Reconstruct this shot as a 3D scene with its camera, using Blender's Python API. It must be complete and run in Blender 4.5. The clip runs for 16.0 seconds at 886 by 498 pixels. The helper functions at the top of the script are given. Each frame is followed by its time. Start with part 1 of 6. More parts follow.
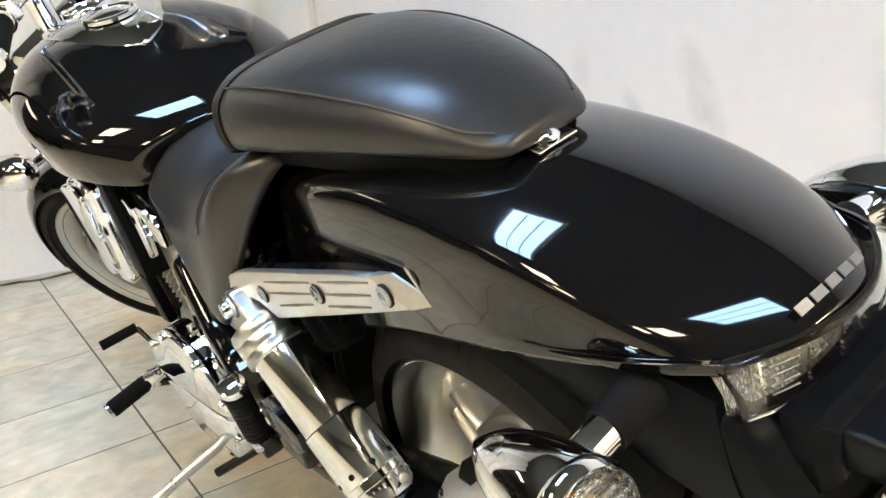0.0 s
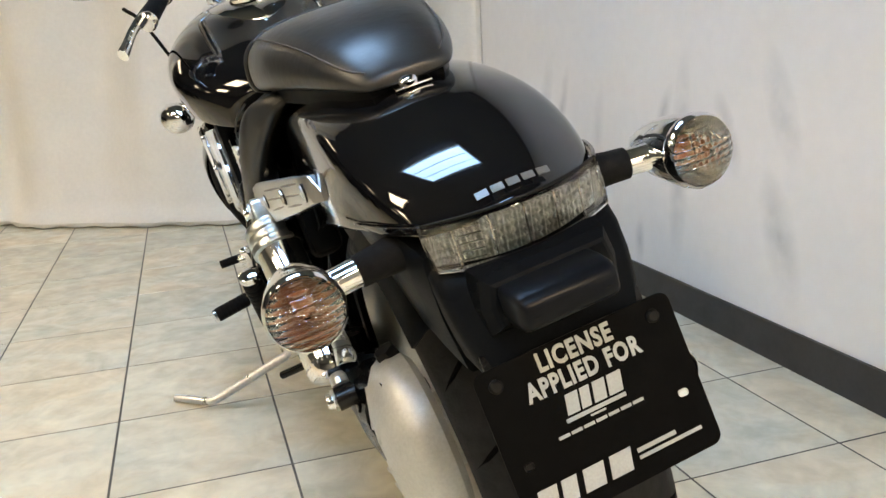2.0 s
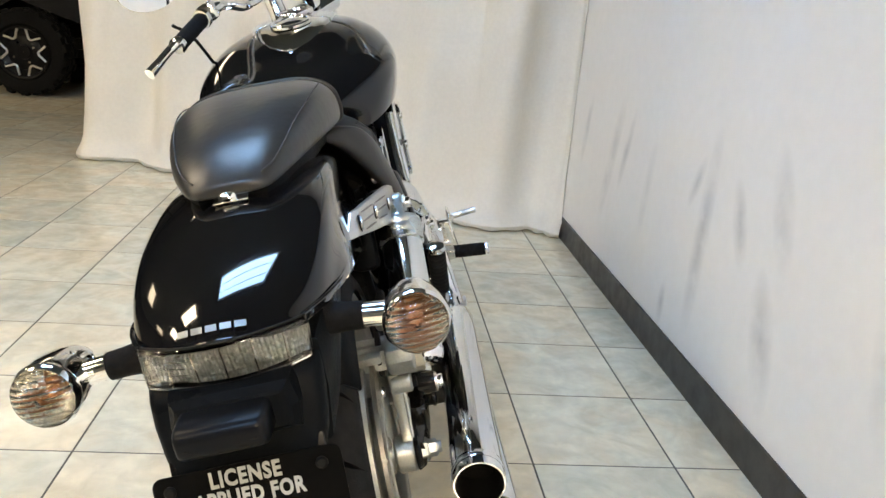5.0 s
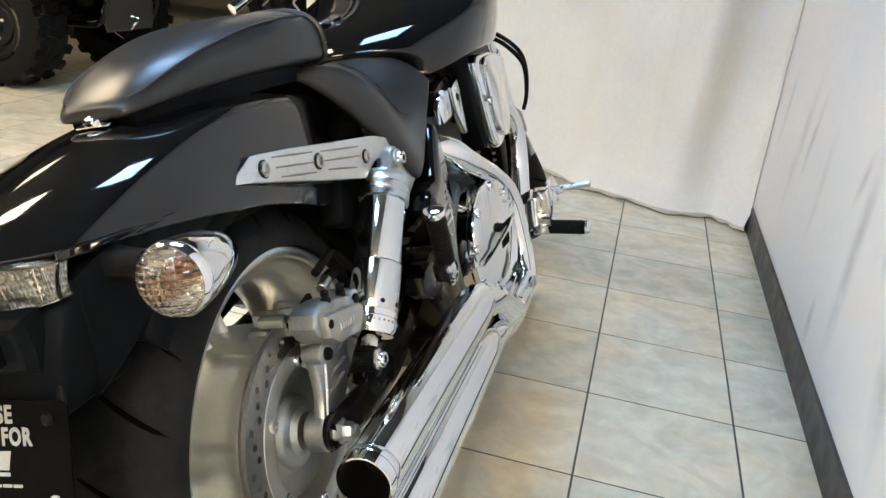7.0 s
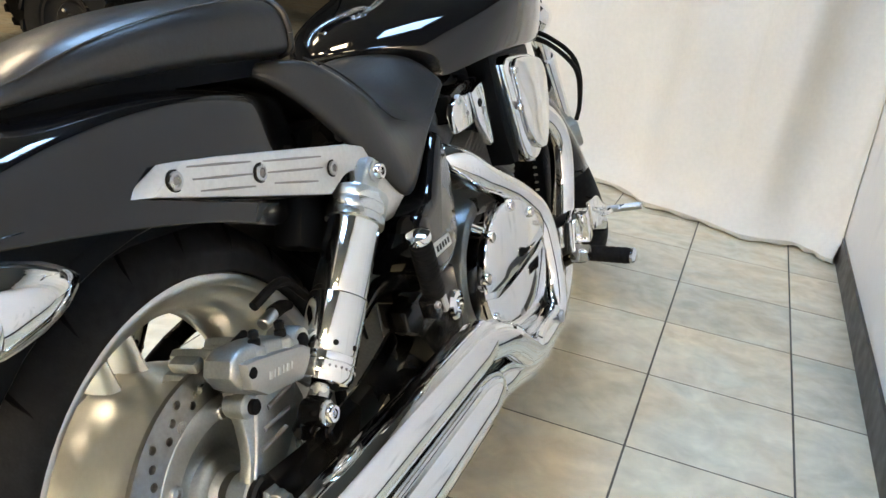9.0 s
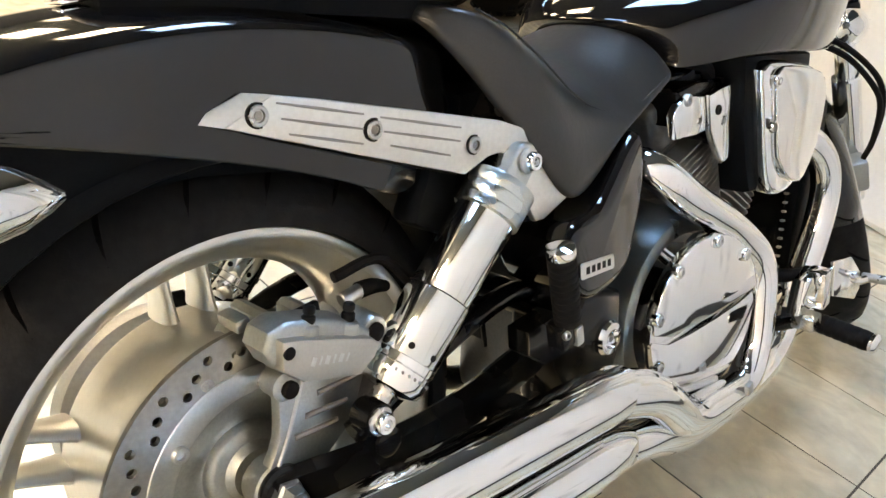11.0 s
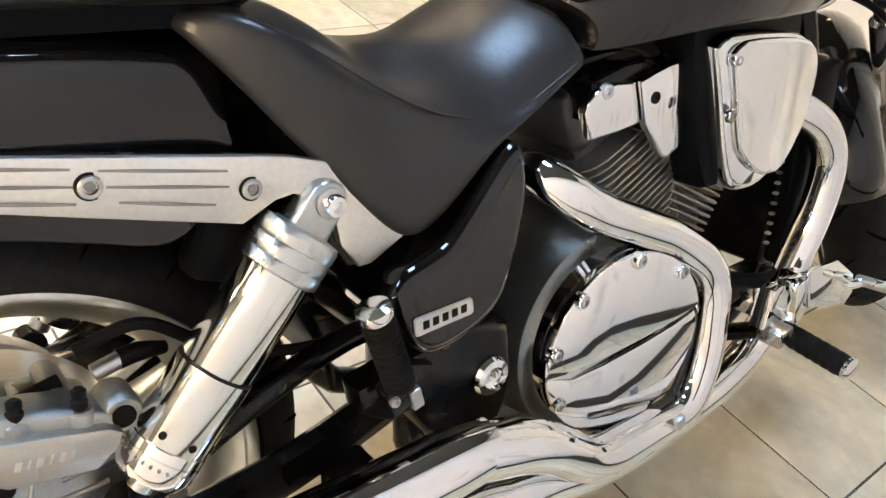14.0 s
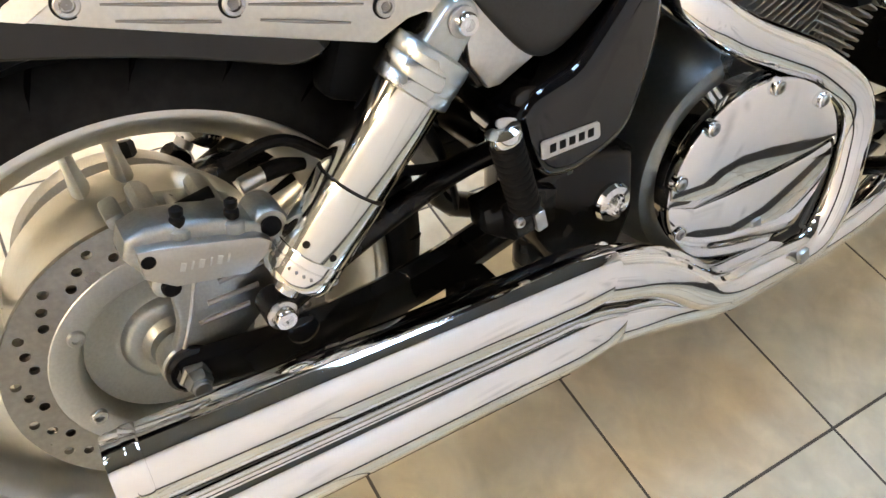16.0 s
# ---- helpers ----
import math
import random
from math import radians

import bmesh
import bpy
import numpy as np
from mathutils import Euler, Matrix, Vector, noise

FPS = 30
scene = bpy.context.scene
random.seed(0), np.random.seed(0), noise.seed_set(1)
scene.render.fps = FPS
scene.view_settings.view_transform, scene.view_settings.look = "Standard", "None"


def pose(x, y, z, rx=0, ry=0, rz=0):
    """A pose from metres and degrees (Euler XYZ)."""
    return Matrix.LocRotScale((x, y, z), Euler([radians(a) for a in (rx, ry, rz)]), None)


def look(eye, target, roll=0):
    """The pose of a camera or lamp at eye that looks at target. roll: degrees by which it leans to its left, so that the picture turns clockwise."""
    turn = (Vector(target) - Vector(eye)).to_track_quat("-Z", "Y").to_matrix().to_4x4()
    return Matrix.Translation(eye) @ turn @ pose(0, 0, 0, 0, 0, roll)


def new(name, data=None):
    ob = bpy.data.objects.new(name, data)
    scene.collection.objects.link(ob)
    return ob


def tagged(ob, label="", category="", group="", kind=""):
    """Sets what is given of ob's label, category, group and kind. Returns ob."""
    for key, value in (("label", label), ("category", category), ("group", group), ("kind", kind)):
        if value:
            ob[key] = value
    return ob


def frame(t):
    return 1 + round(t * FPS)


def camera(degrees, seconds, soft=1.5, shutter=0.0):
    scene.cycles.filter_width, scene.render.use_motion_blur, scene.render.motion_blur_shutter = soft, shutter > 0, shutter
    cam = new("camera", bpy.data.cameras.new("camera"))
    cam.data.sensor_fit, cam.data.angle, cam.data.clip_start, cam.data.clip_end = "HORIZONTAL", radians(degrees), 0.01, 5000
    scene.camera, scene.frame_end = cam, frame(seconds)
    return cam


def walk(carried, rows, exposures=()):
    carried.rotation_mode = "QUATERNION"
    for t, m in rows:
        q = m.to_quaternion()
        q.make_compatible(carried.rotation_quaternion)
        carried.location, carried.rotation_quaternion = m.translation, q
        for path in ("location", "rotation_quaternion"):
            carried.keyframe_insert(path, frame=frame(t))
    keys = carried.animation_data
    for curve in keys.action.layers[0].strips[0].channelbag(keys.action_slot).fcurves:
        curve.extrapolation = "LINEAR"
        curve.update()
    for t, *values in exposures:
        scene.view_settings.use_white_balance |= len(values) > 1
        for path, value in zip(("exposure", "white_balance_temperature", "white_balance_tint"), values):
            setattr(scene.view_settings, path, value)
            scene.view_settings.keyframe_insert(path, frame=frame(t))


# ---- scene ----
# --- camera and walk ---
cam = camera(58.8, 16.0)
PATH = [
    (0, (-0.294, -1.056, 0.824), (0.753, 0.553, 0.262), -6.1),
    (0.5, (-0.23, -1.146, 0.799), (0.622, 0.577, 0.247), -4.2),
    (1, (-0.191, -1.229, 0.781), (0.527, 0.558, 0.244), -3.0),
    (1.5, (-0.152, -1.33, 0.771), (0.503, 0.487, 0.253), -2.7),
    (2, (-0.125, -1.387, 0.764), (0.468, 0.456, 0.263), -2.5),
    (2.5, (-0.095, -1.441, 0.777), (0.441, 0.425, 0.294), -2.3),
    (3, (-0.042, -1.488, 0.788), (0.48, 0.385, 0.317), -0.9),
    (3.5, (-0.005, -1.512, 0.873), (0.526, 0.355, 0.39), 2.7),
    (3.7, (0.01, -1.518, 0.918), (0.545, 0.343, 0.419), 3.8),
    (5.8, (0.438, -1.485, 0.963), (0.426, 0.403, 0.304), 5.8),
    (6, (0.481, -1.435, 0.95), (0.434, 0.444, 0.266), 6.2),
    (6.5, (0.573, -1.361, 0.935), (0.383, 0.491, 0.206), 6.5),
    (7, (0.655, -1.327, 0.95), (0.238, 0.489, 0.223), 6.3),
    (7.5, (0.688, -1.316, 0.94), (0.152, 0.481, 0.244), 6.5),
    (8, (0.716, -1.282, 0.931), (0.119, 0.495, 0.232), 6.8),
    (8.5, (0.731, -1.207, 0.924), (0.107, 0.55, 0.202), 6.4),
    (9, (0.734, -1.099, 0.923), (0.103, 0.652, 0.192), 6.5),
    (9.5, (0.75, -1.016, 0.929), (-0.089, 0.627, 0.158), 6.3),
    (9.7, (0.756, -0.986, 0.921), (-0.204, 0.575, 0.12), 6.5),
    (11.8, (0.773, -0.814, 0.914), (-0.379, 0.539, -0.002), 15.1),
    (12, (0.756, -0.791, 0.932), (-0.35, 0.594, 0.007), 12.8),
    (12.5, (0.737, -0.714, 1.021), (-0.212, 0.715, -0.007), 12.1),
    (13, (0.751, -0.647, 1.071), (-0.196, 0.727, -0.033), 16.4),
    (13.5, (0.755, -0.592, 1.044), (-0.328, 0.655, -0.085), 14.2),
    (14, (0.775, -0.546, 1.021), (-0.362, 0.603, -0.157), 13.4),
    (14.5, (0.781, -0.535, 1.031), (-0.316, 0.536, -0.253), 13.5),
    (15, (0.785, -0.522, 1.028), (-0.239, 0.46, -0.381), 13.2),
    (15.5, (0.782, -0.543, 1.032), (-0.216, 0.362, -0.446), 12.8),
    (16, (0.777, -0.572, 1.018), (-0.241, 0.238, -0.502), 10.0),
]
walk(cam, [(t, look(eye, target, roll)) for t, eye, target, roll in PATH],
     [(0.0, 1.92, 8600, 11), (1.5, 1.57, 8800, 11), (3.5, 1.51, 8750, 10), (6.0, 1.80, 8350, 10), (7.5, 1.83, 8250, 10), (9.7, 1.96, 8550, 10), (12.3, 2.05, 9700, 16), (14.5, 2.01, 9750, 16), (16.0, 1.85, 9700, 16)])

# The bright lamp is an added fill for the right-hand wall and floor.
LIGHTS = [(-0.62, 0.36, "cool"), (-0.75, -2.10, "cool"), (0.45, -4.5, "bright"), (-2.8, 0.20, "dim"), (-2.8, -2.30, "dim"), (-2.8, 5.2, "low"),
          (-5.3, 0.20, "dim"), (-5.3, -2.30, "warm"), (-5.3, 2.7, "low"), (-7.6, 1.4, "low")]
# --- world and large lights ---
world = bpy.data.worlds.new("showroom_world")
world.use_nodes = True
scene.world = world
bg = world.node_tree.nodes["Background"]
bg.inputs[0].default_value = (0.9, 0.93, 1.0, 1)
bg.inputs[1].default_value = 0.05
LAMP_WARM = (1.0, 0.91, 0.78)
LAMP_COOL = (0.24, 0.50, 1.0)


# --- materials ---
def mat(name, color, rough=0.5, metal=0.0, coat=0.0, grain=0.0, scale=40.0, spots=0.0, spot_scale=4.0, bump=0.0, bump_scale=200.0,
        rough_var=0.0, island=0.0, per_object=0.0, emit=None, strength=0.0, spec=0.5):
    m = bpy.data.materials.new(name)
    m.use_nodes = True
    nt = m.node_tree
    n, l = nt.nodes, nt.links
    b = n["Principled BSDF"]
    b.inputs["Roughness"].default_value = rough
    b.inputs["Metallic"].default_value = metal
    b.inputs["Coat Weight"].default_value = coat
    b.inputs["Coat Roughness"].default_value = 0.03
    b.inputs["Specular IOR Level"].default_value = spec
    tc = n.new("ShaderNodeTexCoord")
    rgb = n.new("ShaderNodeRGB")
    rgb.outputs[0].default_value = (*color, 1)
    col = rgb.outputs[0]

    def vary(sock, amount, sc, detail):
        t = n.new("ShaderNodeTexNoise")
        t.inputs["Scale"].default_value = sc
        t.inputs["Detail"].default_value = detail
        l.new(tc.outputs["Object"], t.inputs["Vector"])
        r = n.new("ShaderNodeMapRange")
        r.inputs["From Min"].default_value, r.inputs["From Max"].default_value = 0.3, 0.7
        r.inputs["To Min"].default_value, r.inputs["To Max"].default_value = 1 - amount, 1 + amount
        l.new(t.outputs["Fac"], r.inputs["Value"])
        h = n.new("ShaderNodeHueSaturation")
        l.new(r.outputs[0], h.inputs["Value"])
        l.new(sock, h.inputs["Color"])
        return h.outputs[0]

    if grain:
        col = vary(col, grain, scale, 6)
    if spots:
        col = vary(col, spots, spot_scale, 3)
    if per_object:
        oi = n.new("ShaderNodeObjectInfo")
        r = n.new("ShaderNodeMapRange")
        r.inputs["To Min"].default_value, r.inputs["To Max"].default_value = 1 - per_object, 1 + per_object
        l.new(oi.outputs["Random"], r.inputs["Value"])
        h = n.new("ShaderNodeHueSaturation")
        l.new(r.outputs[0], h.inputs["Value"])
        l.new(col, h.inputs["Color"])
        col = h.outputs[0]
    l.new(col, b.inputs["Base Color"])
    if rough_var:
        t = n.new("ShaderNodeTexNoise")
        t.inputs["Scale"].default_value = spot_scale * 3
        t.inputs["Detail"].default_value = 5
        l.new(tc.outputs["Object"], t.inputs["Vector"])
        r = n.new("ShaderNodeMapRange")
        r.inputs["From Min"].default_value, r.inputs["From Max"].default_value = 0.3, 0.7
        r.inputs["To Min"].default_value, r.inputs["To Max"].default_value = max(rough - rough_var, 0.01), rough + rough_var
        l.new(t.outputs["Fac"], r.inputs["Value"])
        l.new(r.outputs[0], b.inputs["Roughness"])
    if bump:
        t = n.new("ShaderNodeTexNoise")
        t.inputs["Scale"].default_value = bump_scale
        t.inputs["Detail"].default_value = 4
        l.new(tc.outputs["Object"], t.inputs["Vector"])
        bp = n.new("ShaderNodeBump")
        bp.inputs["Strength"].default_value = bump
        bp.inputs["Distance"].default_value = 0.002
        l.new(t.outputs["Fac"], bp.inputs["Height"])
        l.new(bp.outputs[0], b.inputs["Normal"])
    if emit:
        b.inputs["Emission Color"].default_value = (*emit, 1)
        b.inputs["Emission Strength"].default_value = strength
    return m


PAINT = mat("black_paint", (0.0035, 0.0035, 0.0040), 0.10, 0.0, 1.0, spec=0.06, grain=0.3, scale=900, rough_var=0.02)
CHROME = mat("chrome", (0.86, 0.87, 0.88), 0.05, 1.0, grain=0.02, scale=30, rough_var=0.025, spot_scale=6)
ALU = mat("cast_aluminium", (0.58, 0.59, 0.575), 0.36, 1.0, grain=0.06, scale=300, spots=0.06, spot_scale=12, bump=0.12, bump_scale=600, rough_var=0.08)
BRUSHED = mat("brushed_aluminium", (0.72, 0.72, 0.70), 0.36, 1.0, grain=0.05, scale=200, rough_var=0.06, bump=0.05, bump_scale=900)
CAST = mat("caliper_casting", (0.43, 0.445, 0.43), 0.42, 1.0, grain=0.08, scale=300, spots=0.08, spot_scale=14, bump=0.15, bump_scale=600, rough_var=0.08)
CAST_FACE = mat("machined_caliper_face", (0.50, 0.49, 0.46), 0.38, 1.0, grain=0.04, scale=300, spots=0.03, spot_scale=14, rough_var=0.04)
SATIN = mat("satin_chrome", (0.80, 0.82, 0.84), 0.20, 1.0, grain=0.02, scale=30, rough_var=0.04, spot_scale=6)
GROOVE = mat("groove_grey", (0.33, 0.32, 0.31), 0.5, 0.8, grain=0.1)
RIM = mat("machined_rim", (0.66, 0.665, 0.645), 0.34, 1.0, grain=0.03, scale=160, spots=0.02, spot_scale=10, rough_var=0.02)
STEEL = mat("zinc_steel", (0.55, 0.56, 0.56), 0.3, 1.0, grain=0.1, scale=120, rough_var=0.1)
DARK_STEEL = mat("dark_steel", (0.33, 0.325, 0.31), 0.35, 1.0, grain=0.1, scale=160, rough_var=0.1)
FRAME = mat("black_frame_paint", (0.004, 0.004, 0.0045), 0.25, 0.0, 0.2, spec=0.2, grain=0.2, scale=60, rough_var=0.1)
PLASTIC = mat("black_plastic", (0.0045, 0.0055, 0.0068), 0.34, spec=0.035, grain=0.15, scale=300, spots=0.1, bump=0.15, bump_scale=1200, rough_var=0.08)
LAMP_BOX = mat("satin_black_plastic", (0.0045, 0.0055, 0.0075), 0.30, spec=0.10, grain=0.15, scale=300, rough_var=0.02)
RUBBER = mat("black_rubber", (0.008, 0.008, 0.0085), 0.6, spec=0.055, grain=0.2, scale=150, spots=0.15, spot_scale=9, bump=0.25, bump_scale=500, rough_var=0.1)
GROOVE_BLACK = mat("groove_shadow_rubber", (0.0015, 0.0015, 0.0015), 0.8, spec=0.02, grain=0.1)
TYRE = mat("tyre_rubber", (0.0105, 0.0108, 0.0115), 0.6, spec=0.10, grain=0.25, scale=90, spots=0.25, spot_scale=11, bump=0.2, bump_scale=350, rough_var=0.12)
VINYL = mat("black_vinyl", (0.022, 0.0228, 0.0230), 0.31, spec=0.42, grain=0.12, scale=400, spots=0.08, bump=0.22, bump_scale=70, rough_var=0.03)
PIPING = mat("vinyl_piping", (0.01, 0.01, 0.01), 0.4, grain=0.1)
THREAD = mat("grey_thread", (0.05, 0.05, 0.052), 0.7, grain=0.1)
FIN = mat("grey_fin", (0.40, 0.395, 0.38), 0.42, 0.9, grain=0.1, scale=120)
ENGINE = mat("dark_engine_grey", (0.085, 0.088, 0.09), 0.33, 0.6, grain=0.15, scale=200, bump=0.15, bump_scale=800)
ZINC = mat("zinc_collar", (0.56, 0.60, 0.60), 0.28, 1.0, grain=0.05, scale=140, rough_var=0.06, bump=0.04, bump_scale=900)
SHROUD = mat("shock_chrome", (0.70, 0.73, 0.73), 0.10, 1.0, grain=0.02, scale=30, rough_var=0.02, spot_scale=5)
HOUSING = mat("satin_grey_casing", (0.20, 0.228, 0.238), 0.32, 0.9, grain=0.06, scale=160, rough_var=0.05, bump=0.05, bump_scale=900)
DRIVE = mat("blasted_casting", (0.52, 0.525, 0.51), 0.52, 0.8, grain=0.06, scale=220, spots=0.06, spot_scale=9, bump=0.15, bump_scale=500, rough_var=0.08)
NUT = mat("dull_zinc", (0.34, 0.37, 0.39), 0.36, 1.0, grain=0.1, scale=120, rough_var=0.08)
RED = mat("red_plastic", (0.55, 0.03, 0.02), 0.4, grain=0.1)
WHITE_INK = mat("white_ink", (0.58, 0.59, 0.58), 0.6, grain=0.06, scale=500)
SILVER_INK = mat("silver_ink", (0.20, 0.205, 0.21), 0.35, 0.6, grain=0.06, scale=500)
BLACK_INK = mat("black_ink", (0.005, 0.005, 0.005), 0.5, spec=0.15)
PLATE_INK = mat("plate_ink", (0.37, 0.385, 0.38), 0.6, grain=0.08, scale=500)
PLATE_BLACK = mat("black_plate", (0.003, 0.003, 0.003), 0.5, spec=0.03, grain=0.15, scale=80, spots=0.1, spot_scale=20, rough_var=0.1)


def glass(name, color, rough=0.03, ior=1.45):
    m = bpy.data.materials.new(name)
    m.use_nodes = True
    b = m.node_tree.nodes["Principled BSDF"]
    b.inputs["Base Color"].default_value = (*color, 1)
    b.inputs["Roughness"].default_value = rough
    b.inputs["IOR"].default_value = ior
    b.inputs["Transmission Weight"].default_value = 1.0
    return m


def ribbed(name, color, pitch, direction, depth=0.8, cross=""):
    """Clear plastic with fine moulded bars."""
    m = glass(name, color, 0.05)
    n, l = m.node_tree.nodes, m.node_tree.links
    tc, w, bp_ = n.new("ShaderNodeTexCoord"), n.new("ShaderNodeTexWave"), n.new("ShaderNodeBump")
    w.bands_direction = direction
    w.inputs["Scale"].default_value = 0.314 / pitch
    w.inputs["Distortion"].default_value = 0.4
    l.new(tc.outputs["Object"], w.inputs["Vector"])
    bp_.inputs["Strength"].default_value, bp_.inputs["Distance"].default_value = depth, 0.002
    height = w.outputs["Fac"]
    if cross:
        w2, add = n.new("ShaderNodeTexWave"), n.new("ShaderNodeMath")
        add.operation = "MULTIPLY_ADD"
        add.inputs[1].default_value = 0.2
        w2.bands_direction = cross
        w2.inputs["Scale"].default_value = 0.314 / pitch
        l.new(tc.outputs["Object"], w2.inputs["Vector"])
        l.new(w2.outputs["Fac"], add.inputs[0])
        l.new(height, add.inputs[2])
        height = add.outputs[0]
    l.new(height, bp_.inputs["Height"])
    l.new(bp_.outputs[0], n["Principled BSDF"].inputs["Normal"])
    return m


RIBBED = ribbed("ribbed_lens", (0.86, 0.86, 0.84), 0.0062, "Z", 0.7, "X")
LENS = glass("clear_lens", (0.93, 0.93, 0.92), 0.06)
FROSTED = mat("faceted_reflector", (0.40, 0.425, 0.42), 0.42, 0.5, grain=0.10, scale=300)
_n, _l = FROSTED.node_tree.nodes, FROSTED.node_tree.links
_tc, _bp, _mx = _n.new("ShaderNodeTexCoord"), _n.new("ShaderNodeBump"), _n.new("ShaderNodeMath")
for _k, (_d, _s) in enumerate((("X", 80.0), ("Z", 55.0))):
    _w = _n.new("ShaderNodeTexWave")
    _w.bands_direction = _d
    _w.inputs["Scale"].default_value, _w.inputs["Distortion"].default_value = _s, 0.25
    _l.new(_tc.outputs["Object"], _w.inputs["Vector"])
    _l.new(_w.outputs["Fac"], _mx.inputs[_k])
_bp.inputs["Strength"].default_value, _bp.inputs["Distance"].default_value = 0.7, 0.0015
_l.new(_mx.outputs[0], _bp.inputs["Height"])
_l.new(_bp.outputs[0], _n["Principled BSDF"].inputs["Normal"])
FOIL = mat("brushed_reflector", (0.72, 0.70, 0.66), 0.10, 1.0, grain=0.08, scale=300)
AMBER = mat("amber_bulb", (0.42, 0.14, 0.04), 0.4, grain=0.1)


def tile_material():
    m = bpy.data.materials.new("glazed_tile")
    m.use_nodes = True
    n, l = m.node_tree.nodes, m.node_tree.links
    b = n["Principled BSDF"]
    tc, oi = n.new("ShaderNodeTexCoord"), n.new("ShaderNodeObjectInfo")
    geo = n.new("ShaderNodeNewGeometry")
    add = n.new("ShaderNodeMath")
    l.new(oi.outputs["Random"], add.inputs[0])
    l.new(geo.outputs["Random Per Island"], add.inputs[1])
    off = n.new("ShaderNodeVectorMath")
    off.operation = "MULTIPLY_ADD"
    comb = n.new("ShaderNodeCombineXYZ")
    for i in range(3):
        l.new(add.outputs[0], comb.inputs[i])
    l.new(comb.outputs[0], off.inputs[0])
    off.inputs[1].default_value = (13.0, 29.0, 7.0)
    l.new(tc.outputs["Object"], off.inputs[2])

    def tex(scale, detail, dist):
        t = n.new("ShaderNodeTexNoise")
        t.inputs["Scale"].default_value = scale
        t.inputs["Detail"].default_value = detail
        t.inputs["Distortion"].default_value = dist
        l.new(off.outputs[0], t.inputs["Vector"])
        return t
    big, vein, fine, mott = tex(4.2, 4, 1.0), tex(6, 8, 1.8), tex(70, 4, 0), tex(24, 6, 0.6)
    ramp = n.new("ShaderNodeValToRGB")
    cr = ramp.color_ramp
    cr.elements[0].position, cr.elements[0].color = 0.30, (0.565, 0.575, 0.488, 1)
    cr.elements[1].position, cr.elements[1].color = 0.70, (0.675, 0.600, 0.462, 1)
    e = cr.elements.new(0.5)
    e.color = (0.665, 0.64, 0.525, 1)
    shift = n.new("ShaderNodeMath")
    shift.operation = "MULTIPLY_ADD"
    l.new(add.outputs[0], shift.inputs[0])
    shift.inputs[1].default_value, shift.inputs[2].default_value = 0.16, -0.12
    wrap = n.new("ShaderNodeMath")
    l.new(big.outputs["Fac"], wrap.inputs[0])
    l.new(shift.outputs[0], wrap.inputs[1])
    l.new(wrap.outputs[0], ramp.inputs[0])
    vr = n.new("ShaderNodeValToRGB")
    vr.color_ramp.elements[0].position, vr.color_ramp.elements[0].color = 0.36, (0.80, 0.785, 0.75, 1)
    vr.color_ramp.elements[1].position, vr.color_ramp.elements[1].color = 0.64, (1.04, 1.03, 1.0, 1)
    l.new(vein.outputs["Fac"], vr.inputs[0])
    mix = n.new("ShaderNodeMix")
    mix.data_type, mix.blend_type = "RGBA", "MULTIPLY"
    mix.inputs["Factor"].default_value = 0.75
    l.new(ramp.outputs[0], mix.inputs[6])
    l.new(vr.outputs[0], mix.inputs[7])
    hs = n.new("ShaderNodeHueSaturation")
    mr = n.new("ShaderNodeMapRange")
    mr.inputs["To Min"].default_value, mr.inputs["To Max"].default_value = 0.92, 1.06
    l.new(oi.outputs["Random"], mr.inputs["Value"])
    l.new(mr.outputs[0], hs.inputs["Value"])
    l.new(mix.outputs[2], hs.inputs["Color"])
    mo = n.new("ShaderNodeMapRange")
    mo.inputs["From Min"].default_value, mo.inputs["From Max"].default_value = 0.32, 0.68
    mo.inputs["To Min"].default_value, mo.inputs["To Max"].default_value = 0.91, 1.05
    l.new(mott.outputs["Fac"], mo.inputs["Value"])
    hm = n.new("ShaderNodeHueSaturation")
    l.new(mo.outputs[0], hm.inputs["Value"])
    l.new(hs.outputs[0], hm.inputs["Color"])
    l.new(hm.outputs[0], b.inputs["Base Color"])
    rr = n.new("ShaderNodeMapRange")
    rr.inputs["To Min"].default_value, rr.inputs["To Max"].default_value = 0.14, 0.24
    l.new(fine.outputs["Fac"], rr.inputs["Value"])
    l.new(rr.outputs[0], b.inputs["Roughness"])
    bp = n.new("ShaderNodeBump")
    bp.inputs["Strength"].default_value, bp.inputs["Distance"].default_value = 0.05, 0.003
    l.new(vein.outputs["Fac"], bp.inputs["Height"])
    l.new(bp.outputs[0], b.inputs["Normal"])
    return m


TILE = tile_material()
GROUT = mat("grey_grout", (0.075, 0.070, 0.062), 0.85, grain=0.2, scale=300, spots=0.2, bump=0.3, bump_scale=600)
BASE = mat("dark_vinyl_base", (0.040, 0.036, 0.034), 0.45, grain=0.1, scale=120, spots=0.15, spot_scale=6, rough_var=0.1)
CEIL = mat("ceiling_grey", (0.065, 0.080, 0.088), 0.8, grain=0.06, scale=60, spots=0.05, bump=0.2, bump_scale=150)
SIDE = mat("closing_wall_dark", (0.080, 0.088, 0.095), 0.6, grain=0.05, scale=30, spots=0.06, bump=0.05)


